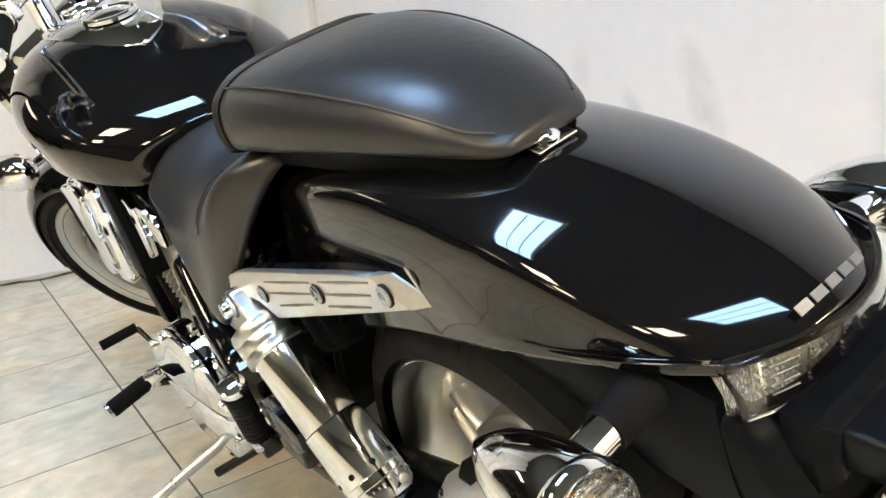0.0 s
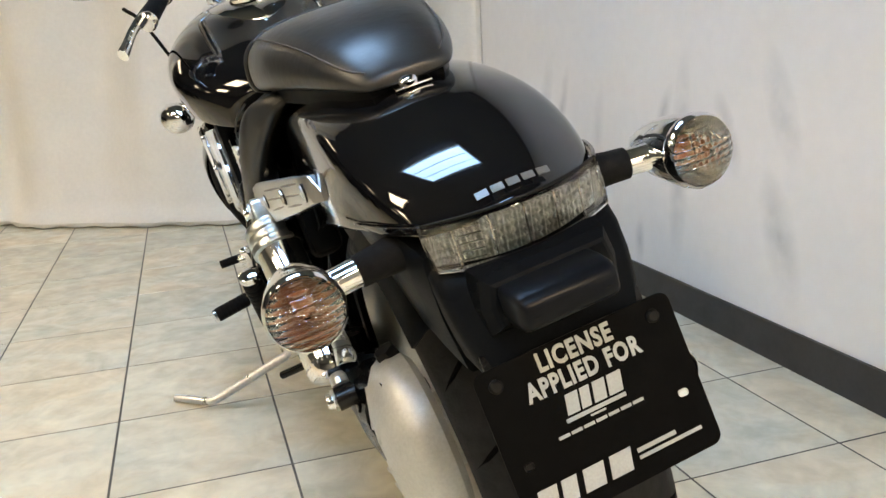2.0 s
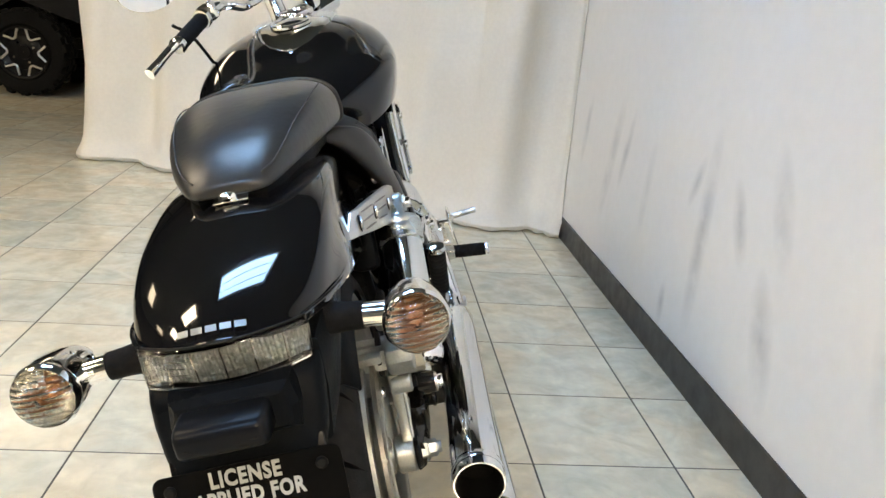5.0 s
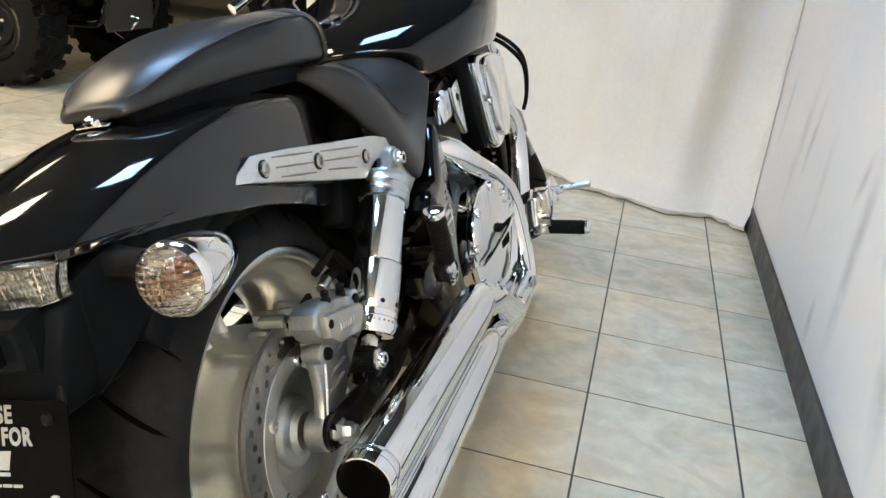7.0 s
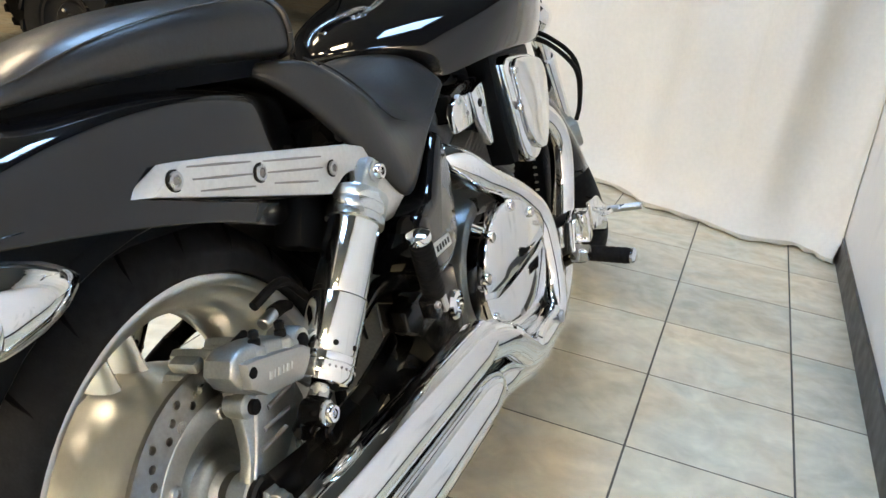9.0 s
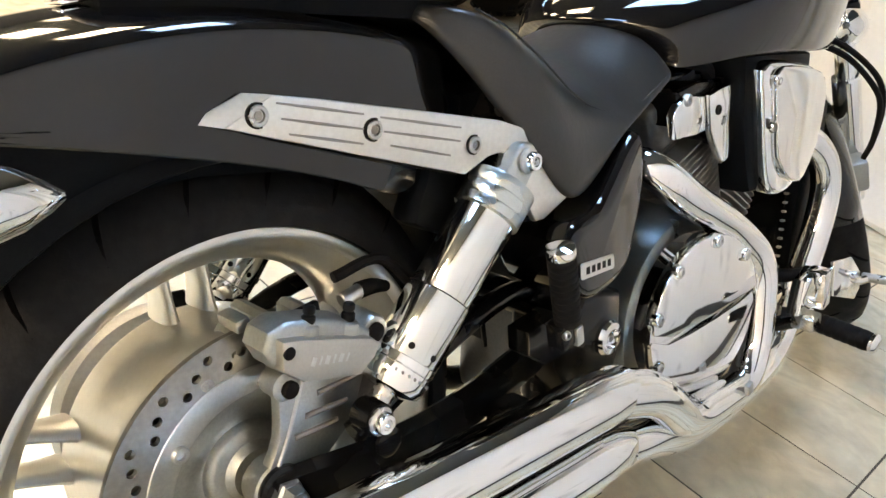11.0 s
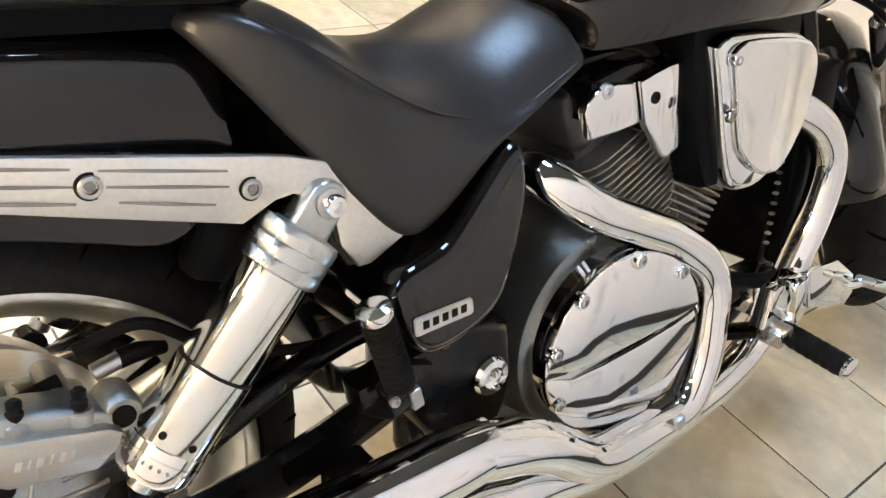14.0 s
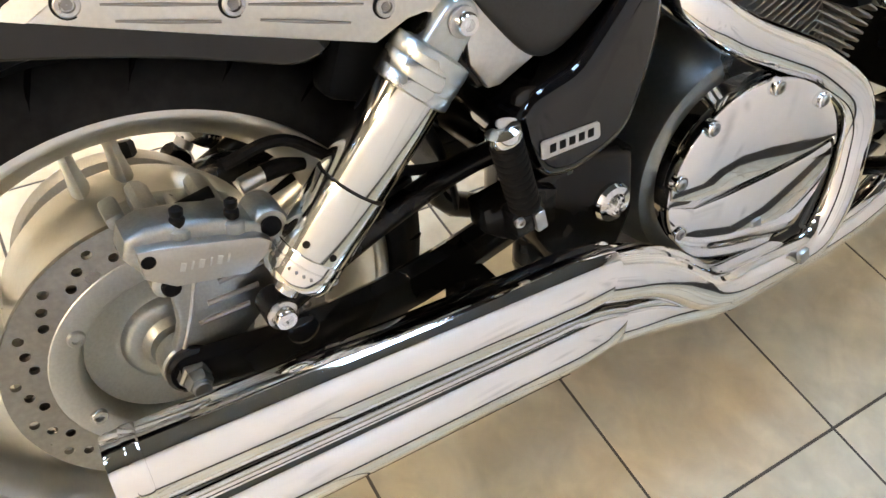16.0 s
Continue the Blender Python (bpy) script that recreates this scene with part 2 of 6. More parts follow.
# rubbed marks on the white wall: along it, height, half width, half height, tilt, depth
MARKS = [(1.30, 0.48, 0.055, 0.27, 14, 0.5), (1.15, 0.53, 0.035, 0.16, 16, 0.6), (0.445, 0.43, 0.05, 0.32, 1, 0.6), (0.53, 0.56, 0.03, 0.09, 25, 0.6), (0.07, 0.60, 0.05, 0.16, -22, 0.5),
         (0.25, 0.52, 0.04, 0.12, -25, 0.6), (0.05, 0.30, 0.06, 0.17, -20, 0.55), (0.635, 0.16, 0.03, 0.09, 3, 0.6), (1.68, 0.53, 0.04, 0.17, 12, 0.5), (0.90, 0.45, 0.04, 0.2, 6, 0.25), (-0.35, 0.5, 0.05, 0.25, -10, 0.4)]
X_WALL = 1.155


def wall_material():
    """White paint with soft grey rubbed streaks."""
    m = mat("white_wall_paint", (0.80, 0.785, 0.765), 0.45, grain=0.015, scale=25, spots=0.03, spot_scale=1.5, bump=0.08, bump_scale=120)
    n, l = m.node_tree.nodes, m.node_tree.links
    b = n["Principled BSDF"]
    src = b.inputs["Base Color"].links[0].from_socket
    geo = n.new("ShaderNodeNewGeometry")
    brk = n.new("ShaderNodeTexNoise")
    brk.inputs["Scale"].default_value, brk.inputs["Detail"].default_value = 14, 6
    l.new(geo.outputs["Position"], brk.inputs["Vector"])
    total = None
    for y, z, hw, hh, tilt, dark in MARKS:
        mp = n.new("ShaderNodeMapping")
        mp.vector_type = "TEXTURE"
        mp.inputs["Location"].default_value = (X_WALL, y, z)
        mp.inputs["Rotation"].default_value = (radians(tilt), 0, 0)
        mp.inputs["Scale"].default_value = (1, hw, hh)
        l.new(geo.outputs["Position"], mp.inputs["Vector"])
        g = n.new("ShaderNodeTexGradient")
        g.gradient_type = "SPHERICAL"
        l.new(mp.outputs[0], g.inputs["Vector"])
        k = n.new("ShaderNodeMath")
        k.operation = "MULTIPLY"
        l.new(g.outputs["Fac"], k.inputs[0])
        k.inputs[1].default_value = dark
        if total is None:
            total = k.outputs[0]
        else:
            a = n.new("ShaderNodeMath")
            a.operation = "MAXIMUM"
            l.new(total, a.inputs[0])
            l.new(k.outputs[0], a.inputs[1])
            total = a.outputs[0]
    mod = n.new("ShaderNodeMapRange")
    mod.inputs["From Min"].default_value, mod.inputs["From Max"].default_value = 0.35, 0.6
    mod.inputs["To Min"].default_value, mod.inputs["To Max"].default_value = 0.45, 1.15
    l.new(brk.outputs["Fac"], mod.inputs["Value"])
    am = n.new("ShaderNodeMath")
    am.operation = "MULTIPLY"
    l.new(total, am.inputs[0])
    l.new(mod.outputs[0], am.inputs[1])
    mx = n.new("ShaderNodeMix")
    mx.data_type = "RGBA"
    l.new(am.outputs[0], mx.inputs["Factor"])
    l.new(src, mx.inputs[6])
    mx.inputs[7].default_value = (0.40, 0.405, 0.41, 1)
    l.new(mx.outputs[2], b.inputs["Base Color"])
    return m


WALL = wall_material()
CLOTH = mat("off_white_cloth", (0.70, 0.68, 0.63), 0.85, grain=0.03, scale=60, spots=0.04, spot_scale=2.5, bump=0.04, bump_scale=900)


# --- mesh helpers ---
def part(name, bm, material, parent=None, label="", smooth=True):
    me = bpy.data.meshes.new(name)
    bmesh.ops.recalc_face_normals(bm, faces=bm.faces)
    bm.to_mesh(me)
    bm.free()
    if smooth:
        for p in me.polygons:
            p.use_smooth = True
        me.set_sharp_from_angle(angle=radians(38))
    me.materials.append(material)
    ob = new(name, me)
    ob.parent = parent
    if label:
        ob["label"] = label
    return ob


def soften(ob, levels=2):
    """Subdivided and smooth all over."""
    edges = ob.data.attributes.get("sharp_edge")
    if edges:
        ob.data.attributes.remove(edges)
    sub_ = ob.modifiers.new("sub", "SUBSURF")
    sub_.levels = sub_.render_levels = levels


def spline(points, steps=8):
    """Points along a Catmull-Rom curve."""
    p = [Vector(q) for q in points]
    if len(p) < 3:
        return [p[0].lerp(p[-1], i / steps) for i in range(steps + 1)]
    p = [2 * p[0] - p[1]] + p + [2 * p[-1] - p[-2]]
    out = []
    for i in range(1, len(p) - 2):
        a, b, c, d = p[i - 1:i + 3]
        for k in range(steps):
            t = k / steps
            out.append(0.5 * (2 * b + (c - a) * t + (2 * a - 5 * b + 4 * c - d) * t * t + (3 * b - a - 3 * c + d) * t ** 3))
    return out + [p[-2]]


def interp(xs, ys, x):
    return float(np.interp(x, xs, ys))


def loft(rings, closed=True, cap=True, bm=None):
    """Skin over rings of equal length."""
    bm = bm or bmesh.new()
    vs = [[bm.verts.new(v) for v in r] for r in rings]
    n = len(rings[0])
    for a, b in zip(vs, vs[1:]):
        for i in range(n if closed else n - 1):
            j = (i + 1) % n
            bm.faces.new((a[i], a[j], b[j], b[i]))
    if cap and closed:
        bm.faces.new(vs[0])
        bm.faces.new(list(reversed(vs[-1])))
    return bm


def tube(points, radius, seg=14, steps=6, cap=True, bm=None, flat=1.0, raw=False):
    """A tube along a curve; radius is one number or one a point; flat squashes it sideways."""
    pts = [Vector(p) for p in points] if raw else spline(points, steps)
    rad = radius if isinstance(radius, (list, tuple)) else [radius] * len(points)
    rs = [interp(range(len(rad)), rad, i * (len(rad) - 1) / (len(pts) - 1)) for i in range(len(pts))]
    rings = []
    up = None
    for i, p in enumerate(pts):
        d = (pts[min(i + 1, len(pts) - 1)] - pts[max(i - 1, 0)]).normalized()
        if up is None:
            up = Vector((0, 0, 1)) if abs(d.z) < 0.9 else Vector((1, 0, 0))
        side = d.cross(up).normalized()
        up = side.cross(d).normalized()
        rings.append([p + (side * math.cos(a) * flat + up * math.sin(a)) * rs[i] for a in (2 * math.pi * k / seg for k in range(seg))])
    return loft(rings, True, cap, bm)


def lathe(profile, origin=(0, 0, 0), axis=(1, 0, 0), seg=32, bm=None, cap=True):
    """Rings of (radius, height) round an axis."""
    q = Vector(axis).normalized().to_track_quat("Z", "Y")
    o = Vector(origin)
    rings = [[o + q @ Vector((r * math.cos(a), r * math.sin(a), h)) for a in (2 * math.pi * k / seg for k in range(seg))] for r, h in profile]
    return loft(rings, True, cap, bm)


def rod(a, b, r, seg=14, bevel=0.0, bm=None):
    a, b = Vector(a), Vector(b)
    h = (b - a).length
    e = bevel or min(r, h) * 0.15
    return lathe([(r - e, 0), (r, e), (r, h - e), (r - e, h)], a, b - a, seg, bm)


def box(center, size, bevel=0.004, rot=(0, 0, 0), bm=None, seg=2):
    t = bmesh.new()
    bmesh.ops.create_cube(t, size=1)
    bmesh.ops.scale(t, vec=size, verts=t.verts)
    if bevel:
        bmesh.ops.bevel(t, geom=t.edges[:], offset=bevel, segments=seg, affect="EDGES", profile=0.5)
    bmesh.ops.transform(t, matrix=pose(*center, *rot), verts=t.verts)
    if bm is None:
        return t
    me = bpy.data.meshes.new("tmp")
    t.to_mesh(me)
    t.free()
    bm.from_mesh(me)
    bpy.data.meshes.remove(me)
    return bm


def slab(outline, x0, x1, bevel=0.003, seg=2, bm=None, curve=0, skew=None):
    """A plate: an outline of (y, z) drawn out from x0 to x1 with rounded rims. skew(y, z) shifts x."""
    pts = [Vector((0, *p)) for p in outline]
    if curve:
        pts = spline(pts + [pts[0]], curve)[:-1]
    t = bmesh.new()
    f = t.faces.new([t.verts.new((x0, p.y, p.z)) for p in pts])
    r = bmesh.ops.extrude_face_region(t, geom=[f])
    bmesh.ops.translate(t, vec=(x1 - x0, 0, 0), verts=[v for v in r["geom"] if isinstance(v, bmesh.types.BMVert)])
    if bevel:
        rim = [e for e in t.edges if abs(e.verts[0].co.x - e.verts[1].co.x) < 1e-6]
        bmesh.ops.bevel(t, geom=rim, offset=bevel, segments=seg, affect="EDGES", profile=0.5)
    if skew:
        for v in t.verts:
            v.co.x += skew(v.co.y, v.co.z)
    if bm is None:
        return t
    me = bpy.data.meshes.new("tmp")
    t.to_mesh(me)
    t.free()
    bm.from_mesh(me)
    bpy.data.meshes.remove(me)
    return bm


def place(bm, m):
    bmesh.ops.transform(bm, matrix=m, verts=bm.verts)
    return bm


def mirrored(bm):
    bmesh.ops.scale(bm, vec=(-1, 1, 1), verts=bm.verts)
    return bm


def text_mesh(body, size, width=None, depth=0.0006, bold=0.0, align="CENTER"):
    """A bmesh of flat lettering in the xy plane, middle at the origin, fitted to a width."""
    cu = bpy.data.curves.new("lettering", "FONT")
    cu.body, cu.size, cu.extrude, cu.offset = body, size, depth, bold
    cu.align_x, cu.align_y, cu.resolution_u = align, "CENTER", 3
    cu.space_character = 1.0 + bold * 160
    ob = bpy.data.objects.new("lettering", cu)
    scene.collection.objects.link(ob)
    dg = bpy.context.evaluated_depsgraph_get()
    me = bpy.data.meshes.new_from_object(ob.evaluated_get(dg))
    bpy.data.objects.remove(ob)
    bpy.data.curves.remove(cu)
    bm = bmesh.new()
    bm.from_mesh(me)
    bpy.data.meshes.remove(me)
    xs = [v.co.x for v in bm.verts]
    ys = [v.co.y for v in bm.verts]
    bmesh.ops.translate(bm, vec=(-(min(xs) + max(xs)) / 2 if align == "CENTER" else 0, -(min(ys) + max(ys)) / 2, 0), verts=bm.verts)
    if width:
        k = width / (max(xs) - min(xs))
        bmesh.ops.scale(bm, vec=(k, 1, 1), verts=bm.verts)
    return bm


def thing(name, label, category, group="", m=None):
    ob = new(name)
    if m is not None:
        ob.matrix_basis = m
    return tagged(ob, label, category, group)


def hexbolt(origin, axis, r, h, bm=None, seg=6):
    return lathe([(r, 0), (r, h * 0.8), (r * 0.85, h)], origin, axis, seg, bm)


def socket_screw(origin, axis, r, h=0.006, bm=None):
    """A round head with a recessed socket."""
    return lathe([(r, 0), (r, h * 0.7), (r * 0.86, h), (r * 0.52, h), (r * 0.48, h * 0.35), (0.0004, h * 0.3)], origin, axis, 18, bm, cap=False)


# --- structure ---
T = 0.33
H = 3.0


def wall_box(name, x0, x1, y0, y1, z0, z1, material, label):
    ob = part(name, box(((x0 + x1) / 2, (y0 + y1) / 2, (z0 + z1) / 2), (x1 - x0, y1 - y0, z1 - z0), 0), material, None, label, smooth=False)
    return tagged(ob, category="wall", kind="structure")


wall_box("wall_east", X_WALL, X_WALL + 0.12, -6.0, 7.0, 0, 2.86, WALL, "white painted partition wall with grey rub marks")
wall_box("wall_east_header", X_WALL + 0.002, X_WALL + 0.12, -6.0, 7.0, 2.86, H, BASE, "dark trim band along the top of the white wall")
# Added closing walls, darkened so paint and chrome reflect a dim showroom.
wall_box("wall_south", -9.0, X_WALL, -6.12, -6.0, 0, H, SIDE, "dark closing wall added round the showroom")
wall_box("wall_west", -9.12, -9.0, -6.12, 9.12, 0, H, SIDE, "dark closing wall added round the showroom")
wall_box("wall_north", -9.0, X_WALL, 9.0, 9.12, 0, H, SIDE, "dark closing wall added round the showroom")
ceiling = part("ceiling", box((-3.9, 1.5, H + 0.06), (10.6, 15.4, 0.12), 0), CEIL, None, "dark grey open showroom ceiling", smooth=False)
tagged(ceiling, category="ceiling", kind="structure")

bb = box((X_WALL - 0.004, 0.5, 0.047), (0.008, 12.9, 0.094), 0)
ob = part("baseboard", bb, BASE, None, "dark brown vinyl cove base along the white wall", smooth=False)
tagged(ob, category="baseboard", kind="structure")


def make_curtain():
    """A hanging cloth backdrop with folds, pooled on the tiles."""
    rnd = random.Random(4)
    line = spline([(1.15, 1.86), (1.0, 1.93), (0.7, 1.93), (0.42, 2.12), (0.05, 2.32), (-0.35, 2.46), (-0.75, 2.62), (-1.05, 2.82), (-1.3, 2.92)], 40)
    n = len(line)
    folds = [(2.1, 0.4, 0.026), (3.7, 1.9, 0.030), (6.3, 4.0, 0.026), (10.5, 2.2, 0.036), (15.0, 5.1, 0.026), (23.0, 0.9, 0.010)]
    levels = [(0.004, -0.004), (0.012, -0.026), (0.026, -0.032), (0.045, -0.020), (0.075, 0.008), (0.12, 0.03), (0.25, 0.045), (0.5, 0.055), (0.9, 0.06), (1.4, 0.06), (2.0, 0.06), (2.7, 0.06)]
    rings = []
    for z, back in levels:
        row = []
        for i, p in enumerate(line):
            d = (line[min(i + 1, n - 1)] - line[max(i - 1, 0)]).normalized()
            nrm = Vector((d.y, -d.x))
            if nrm.y > 0:
                nrm = -nrm
            s = i / n * 3.0
            amp = 0.5 + 0.5 * min(z * 1.4, 1.0)
            w = sum(a * math.sin(f * s * (1 + 0.04 * math.sin(z * 1.4 + ph)) + ph + 0.5 * z) for f, ph, a in folds) * amp
            w += 0.006 * math.sin(5 * s + 2.2 * z)
            w += 0.016 * math.sin(6.5 * s + 3.6 * z + 0.8) * math.exp(-0.5 * z) + 0.010 * math.sin(9.0 * s - 5.5 * z) * math.exp(-((z - 0.5) / 0.5) ** 2)
            hem = (0.010 * math.sin(13 * s + 1) + 0.006 * math.sin(31 * s)) * math.exp(-z * 22)
            q = p - nrm * (back + 0.02) + nrm * (w + hem)
            row.append((min(q.x, X_WALL - 0.0035), q.y, z + (0.004 * math.sin(40 * s) if z < 0.02 else 0)))
        rings.append(row)
    bm = loft(rings, closed=False, cap=False)
    ob = part("curtain", bm, CLOTH, None)
    sol = ob.modifiers.new("thickness", "SOLIDIFY")
    sol.thickness = 0.003
    return tagged(ob, "off-white cloth backdrop curtain hanging in folds onto the tiles", "curtain")


make_curtain()


def ceiling_light(x, y, tint, strength, sx=1.1, sy=0.55, z=2.975):
    root = thing("ceiling_light", "recessed-style rectangular ceiling light with a glowing diffuser", "ceiling light", "showroom ceiling lights", pose(x, y, z))
    fr = bmesh.new()
    for cx, cy, wx, wy in ((0, sy / 2, sx + 0.06, 0.03), (0, -sy / 2, sx + 0.06, 0.03), (sx / 2 + 0.015, 0, 0.03, sy - 0.03), (-sx / 2 - 0.015, 0, 0.03, sy - 0.03)):
        box((cx, cy, 0), (wx, wy, 0.05), 0.004, bm=fr)
    part("frame", fr, WHITE_INK, root)
    part("housing", box((0, 0, 0.018), (sx, sy - 0.03, 0.012), 0), WHITE_INK, root)
    part("diffuser", box((0, 0, 0.0), (sx - 0.004, sy - 0.034, 0.008), 0), GLOW[tint], root, "glowing acrylic diffuser")
    for k in range(2):
        part("divider", box((0, -sy / 6 + k * sy / 3, -0.008), (sx - 0.04, 0.018, 0.006), 0.001), WHITE_INK, root)
    return root


GLOW = {"dim": mat("dim_diffuser", (0.8, 0.8, 0.8), 0.5, emit=LAMP_WARM, strength=12.5),
        "low": mat("low_diffuser", (0.8, 0.8, 0.8), 0.5, emit=LAMP_WARM, strength=3.0),
        "bright": mat("fill_diffuser", (0.8, 0.8, 0.8), 0.5, emit=LAMP_WARM, strength=42.0),
        "cool": mat("cool_diffuser", (0.8, 0.8, 0.8), 0.5, emit=LAMP_COOL, strength=12.0),
        "warm": mat("warm_diffuser", (0.8, 0.8, 0.8), 0.5, emit=LAMP_WARM, strength=18.0)}
for x, y, tint in LIGHTS:
    ceiling_light(x, y, tint, 1)
# --- the motorcycle: x to its right, y forward from the rear axle, z up ---
bike = thing("motorcycle", "black and chrome cruiser motorcycle leaning on its side stand", "motorcycle", m=pose(0.30, -0.509, 0.004, 0, -15.6, 0))


def bp(name, bm, material, label="", parent=None, smooth=True):
    return part(name, bm, material, parent or bike, label, smooth)


def badge_figure(x, w, h):
    """A plain emblem block, in the xy plane."""
    bm = bmesh.new()
    box((x, 0, 0), (0.82 * w, h, 0.0008), 0, bm=bm)
    return bm


def make_tyre(R, half, rc, bead, name_parent, grooves, lab):
    """Tyre by its section: bead, sidewall, round crown; grooves are raised near-black lines, their shade put into the
    colour.
    """
    prof = []
    for k in range(0, 25):
        a = -1.15 + 2.3 * k / 24
        x = math.sin(a) / math.sin(1.15) * half
        r = R - rc + rc * math.cos(a * 1.12) ** 0.9 if abs(a) < 1.3 else R - rc
        prof.append((r, x))
    side = [(prof[0][0] - 0.014, -half * 0.985), (bead + 0.038, -half * 0.92), (bead + 0.022, -half * 0.86), (bead + 0.012, -half * 0.80), (bead, -half * 0.70)]
    full = list(reversed(side)) + prof + [(r, -x) for r, x in side]
    ty = part("tyre", lathe(full, (0, 0, 0), (1, 0, 0), 96, cap=False), TYRE, name_parent, lab)
    for i in range(grooves):
        for s in (-1, 1):
            a0 = 2 * math.pi * (i + (0.5 if s > 0 else 0)) / grooves
            pts = []
            for k in range(7):
                f = k / 6
                x = s * half * (0.1 + 0.86 * f)
                ang = a0 + 0.2 * f
                aa = x / half * math.sin(1.15)
                aa = math.asin(max(-1, min(1, aa)))
                r = R - rc + rc * math.cos(aa * 1.12) ** 0.9 - 0.0020
                pts.append((x, r * math.cos(ang), r * math.sin(ang)))
            part("tread_groove", tube(pts, [0.001, 0.003, 0.0034, 0.0034, 0.0034, 0.003, 0.001], 6, 2), GROOVE_BLACK, ty)
    return ty


def make_rim(rf, half, parent, mat_):
    side = [(rf - 0.014, half * 0.82), (rf, half * 0.93), (rf + 0.002, half + 0.003), (rf, half + 0.006), (rf - 0.003, half + 0.007), (rf - 0.006, half + 0.004), (rf - 0.010, half + 0.002), (rf - 0.020, half * 0.90),
            (rf - 0.030, half * 0.74), (rf - 0.037, half * 0.5), (rf - 0.041, half * 0.2)]
    prof = [(r, -x) for r, x in side] + list(reversed(side)) + [(rf - 0.030, half * 0.5), (rf - 0.032, 0), (rf - 0.030, -half * 0.5), (rf - 0.014, -half * 0.82)]
    return part("rim", lathe(prof, (0, 0, 0), (1, 0, 0), 96, cap=False), mat_, parent, "machined cast aluminium rim")


def make_spokes(n, r0, r1, parent, mat_, spread=0.20, x=0.0, w=0.030):
    for i in range(n):
        for s in (-1, 1):
            a = 2 * math.pi * i / n + 0.40
            d0 = Vector((0, math.cos(a + s * 0.0208 / r0), math.sin(a + s * 0.0208 / r0))) * r0
            d1 = Vector((0, math.cos(a + s * spread), math.sin(a + s * spread))) * r1
            rings = []
            for f in (0, 0.1, 0.35, 0.7, 0.9, 1.0):
                c = d0.lerp(d1, f)
                t = (d1 - d0).normalized().cross(Vector((1, 0, 0)))
                hw = 0.0068 + 0.0035 * (abs(f - 0.5) * 2) ** 2
                hx = w * (1.15 - 0.45 * f)
                rings.append([c + t * hw * math.cos(q) + Vector((x + hx * math.sin(q) * (1 if abs(math.sin(q)) < 0.8 else 0.95), 0, 0)) for q in (2 * math.pi * k / 12 for k in range(12))])
            part("spoke", loft(rings), mat_, parent)


def make_disc(parent, x, r_in, r_out, holes, mat_, name="brake_disc"):
    """A drilled ring with real holes."""
    bm = bmesh.new()
    n = 12
    step = 2 * math.pi / holes
    for i in range(holes):
        a0, a1 = i * step, (i + 1) * step
        rh = r_in + (r_out - r_in) * (0.3, 0.7, 0.5)[i % 3]
        ac = (a0 + a1) / 2
        hole, edge = [], []
        rr = 0.0048
        for k in range(n):
            q = 2 * math.pi * k / n + math.pi / 4
            hole.append((rh + rr * math.cos(q), ac + rr * math.sin(q) / rh))
            c, s = math.cos(q), math.sin(q)
            m = max(abs(c), abs(s))
            u, v = c / m, s / m
            edge.append(((r_in + r_out) / 2 + u * (r_out - r_in) / 2, ac + v * step / 2))
        H = [bm.verts.new((x, r * math.cos(a), r * math.sin(a))) for r, a in hole]
        E = [bm.verts.new((x, r * math.cos(a), r * math.sin(a))) for r, a in edge]
        for k in range(n):
            j = (k + 1) % n
            bm.faces.new((H[k], H[j], E[j], E[k]))
    bmesh.ops.remove_doubles(bm, verts=bm.verts, dist=0.0004)
    ob = part(name, bm, mat_, parent, "drilled steel brake disc", smooth=False)
    so = ob.modifiers.new("thick", "SOLIDIFY")
    so.thickness, so.offset = 0.006, 0
    return ob


# rear wheel
rear = bp("rear_wheel", lathe([(0.045, -0.08), (0.05, -0.06), (0.052, -0.02), (0.060, 0.02), (0.082, 0.045), (0.088, 0.082), (0.084, 0.086), (0.076, 0.084), (0.056, 0.079), (0.050, 0.081), (0.047, 0.088), (0.042, 0.091), (0.032, 0.092), (0.030, 0.094), (0.026, 0.100)], (0, 0, 0), (1, 0, 0), 48), CAST, "cast aluminium rear wheel hub")
rear.location = (0, -0.003, 0.3145)
make_tyre(0.318, 0.096, 0.085, 0.226, rear, 22, "wide black rear tyre with slanted tread grooves")
make_rim(0.240, 0.079, rear, RIM)
make_spokes(5, 0.142, 0.203, rear, RIM, 0.105, -0.012, 0.026)
part("rim_flange", lathe([(0.243, 0.076), (0.2455, 0.084), (0.2440, 0.0880), (0.2400, 0.0892), (0.2340, 0.0882), (0.2310, 0.0850), (0.2295, 0.0790)], (0, 0, 0), (1, 0, 0), 96, cap=False), RIM, rear, "bright machined rim flange")
part("drum", lathe([(0.05, -0.040), (0.124, -0.040), (0.136, -0.034), (0.142, -0.020), (0.144, 0.030), (0.143, 0.060), (0.146, 0.068), (0.146, 0.088), (0.140, 0.090), (0.134, 0.060), (0.088, 0.050)], (0, 0, 0), (1, 0, 0), 72, cap=False), RIM, rear, "machined hub drum behind the brake disc")
make_disc(rear, 0.102, 0.116, 0.157, 54, DARK_STEEL)
part("disc_carrier", lathe([(0.119, 0.098), (0.120, 0.103), (0.117, 0.106), (0.094, 0.106), (0.091, 0.104), (0.086, 0.090), (0.084, 0.080)], (0, 0, 0), (1, 0, 0), 64, cap=False), ALU, rear, "flat cast aluminium disc carrier")
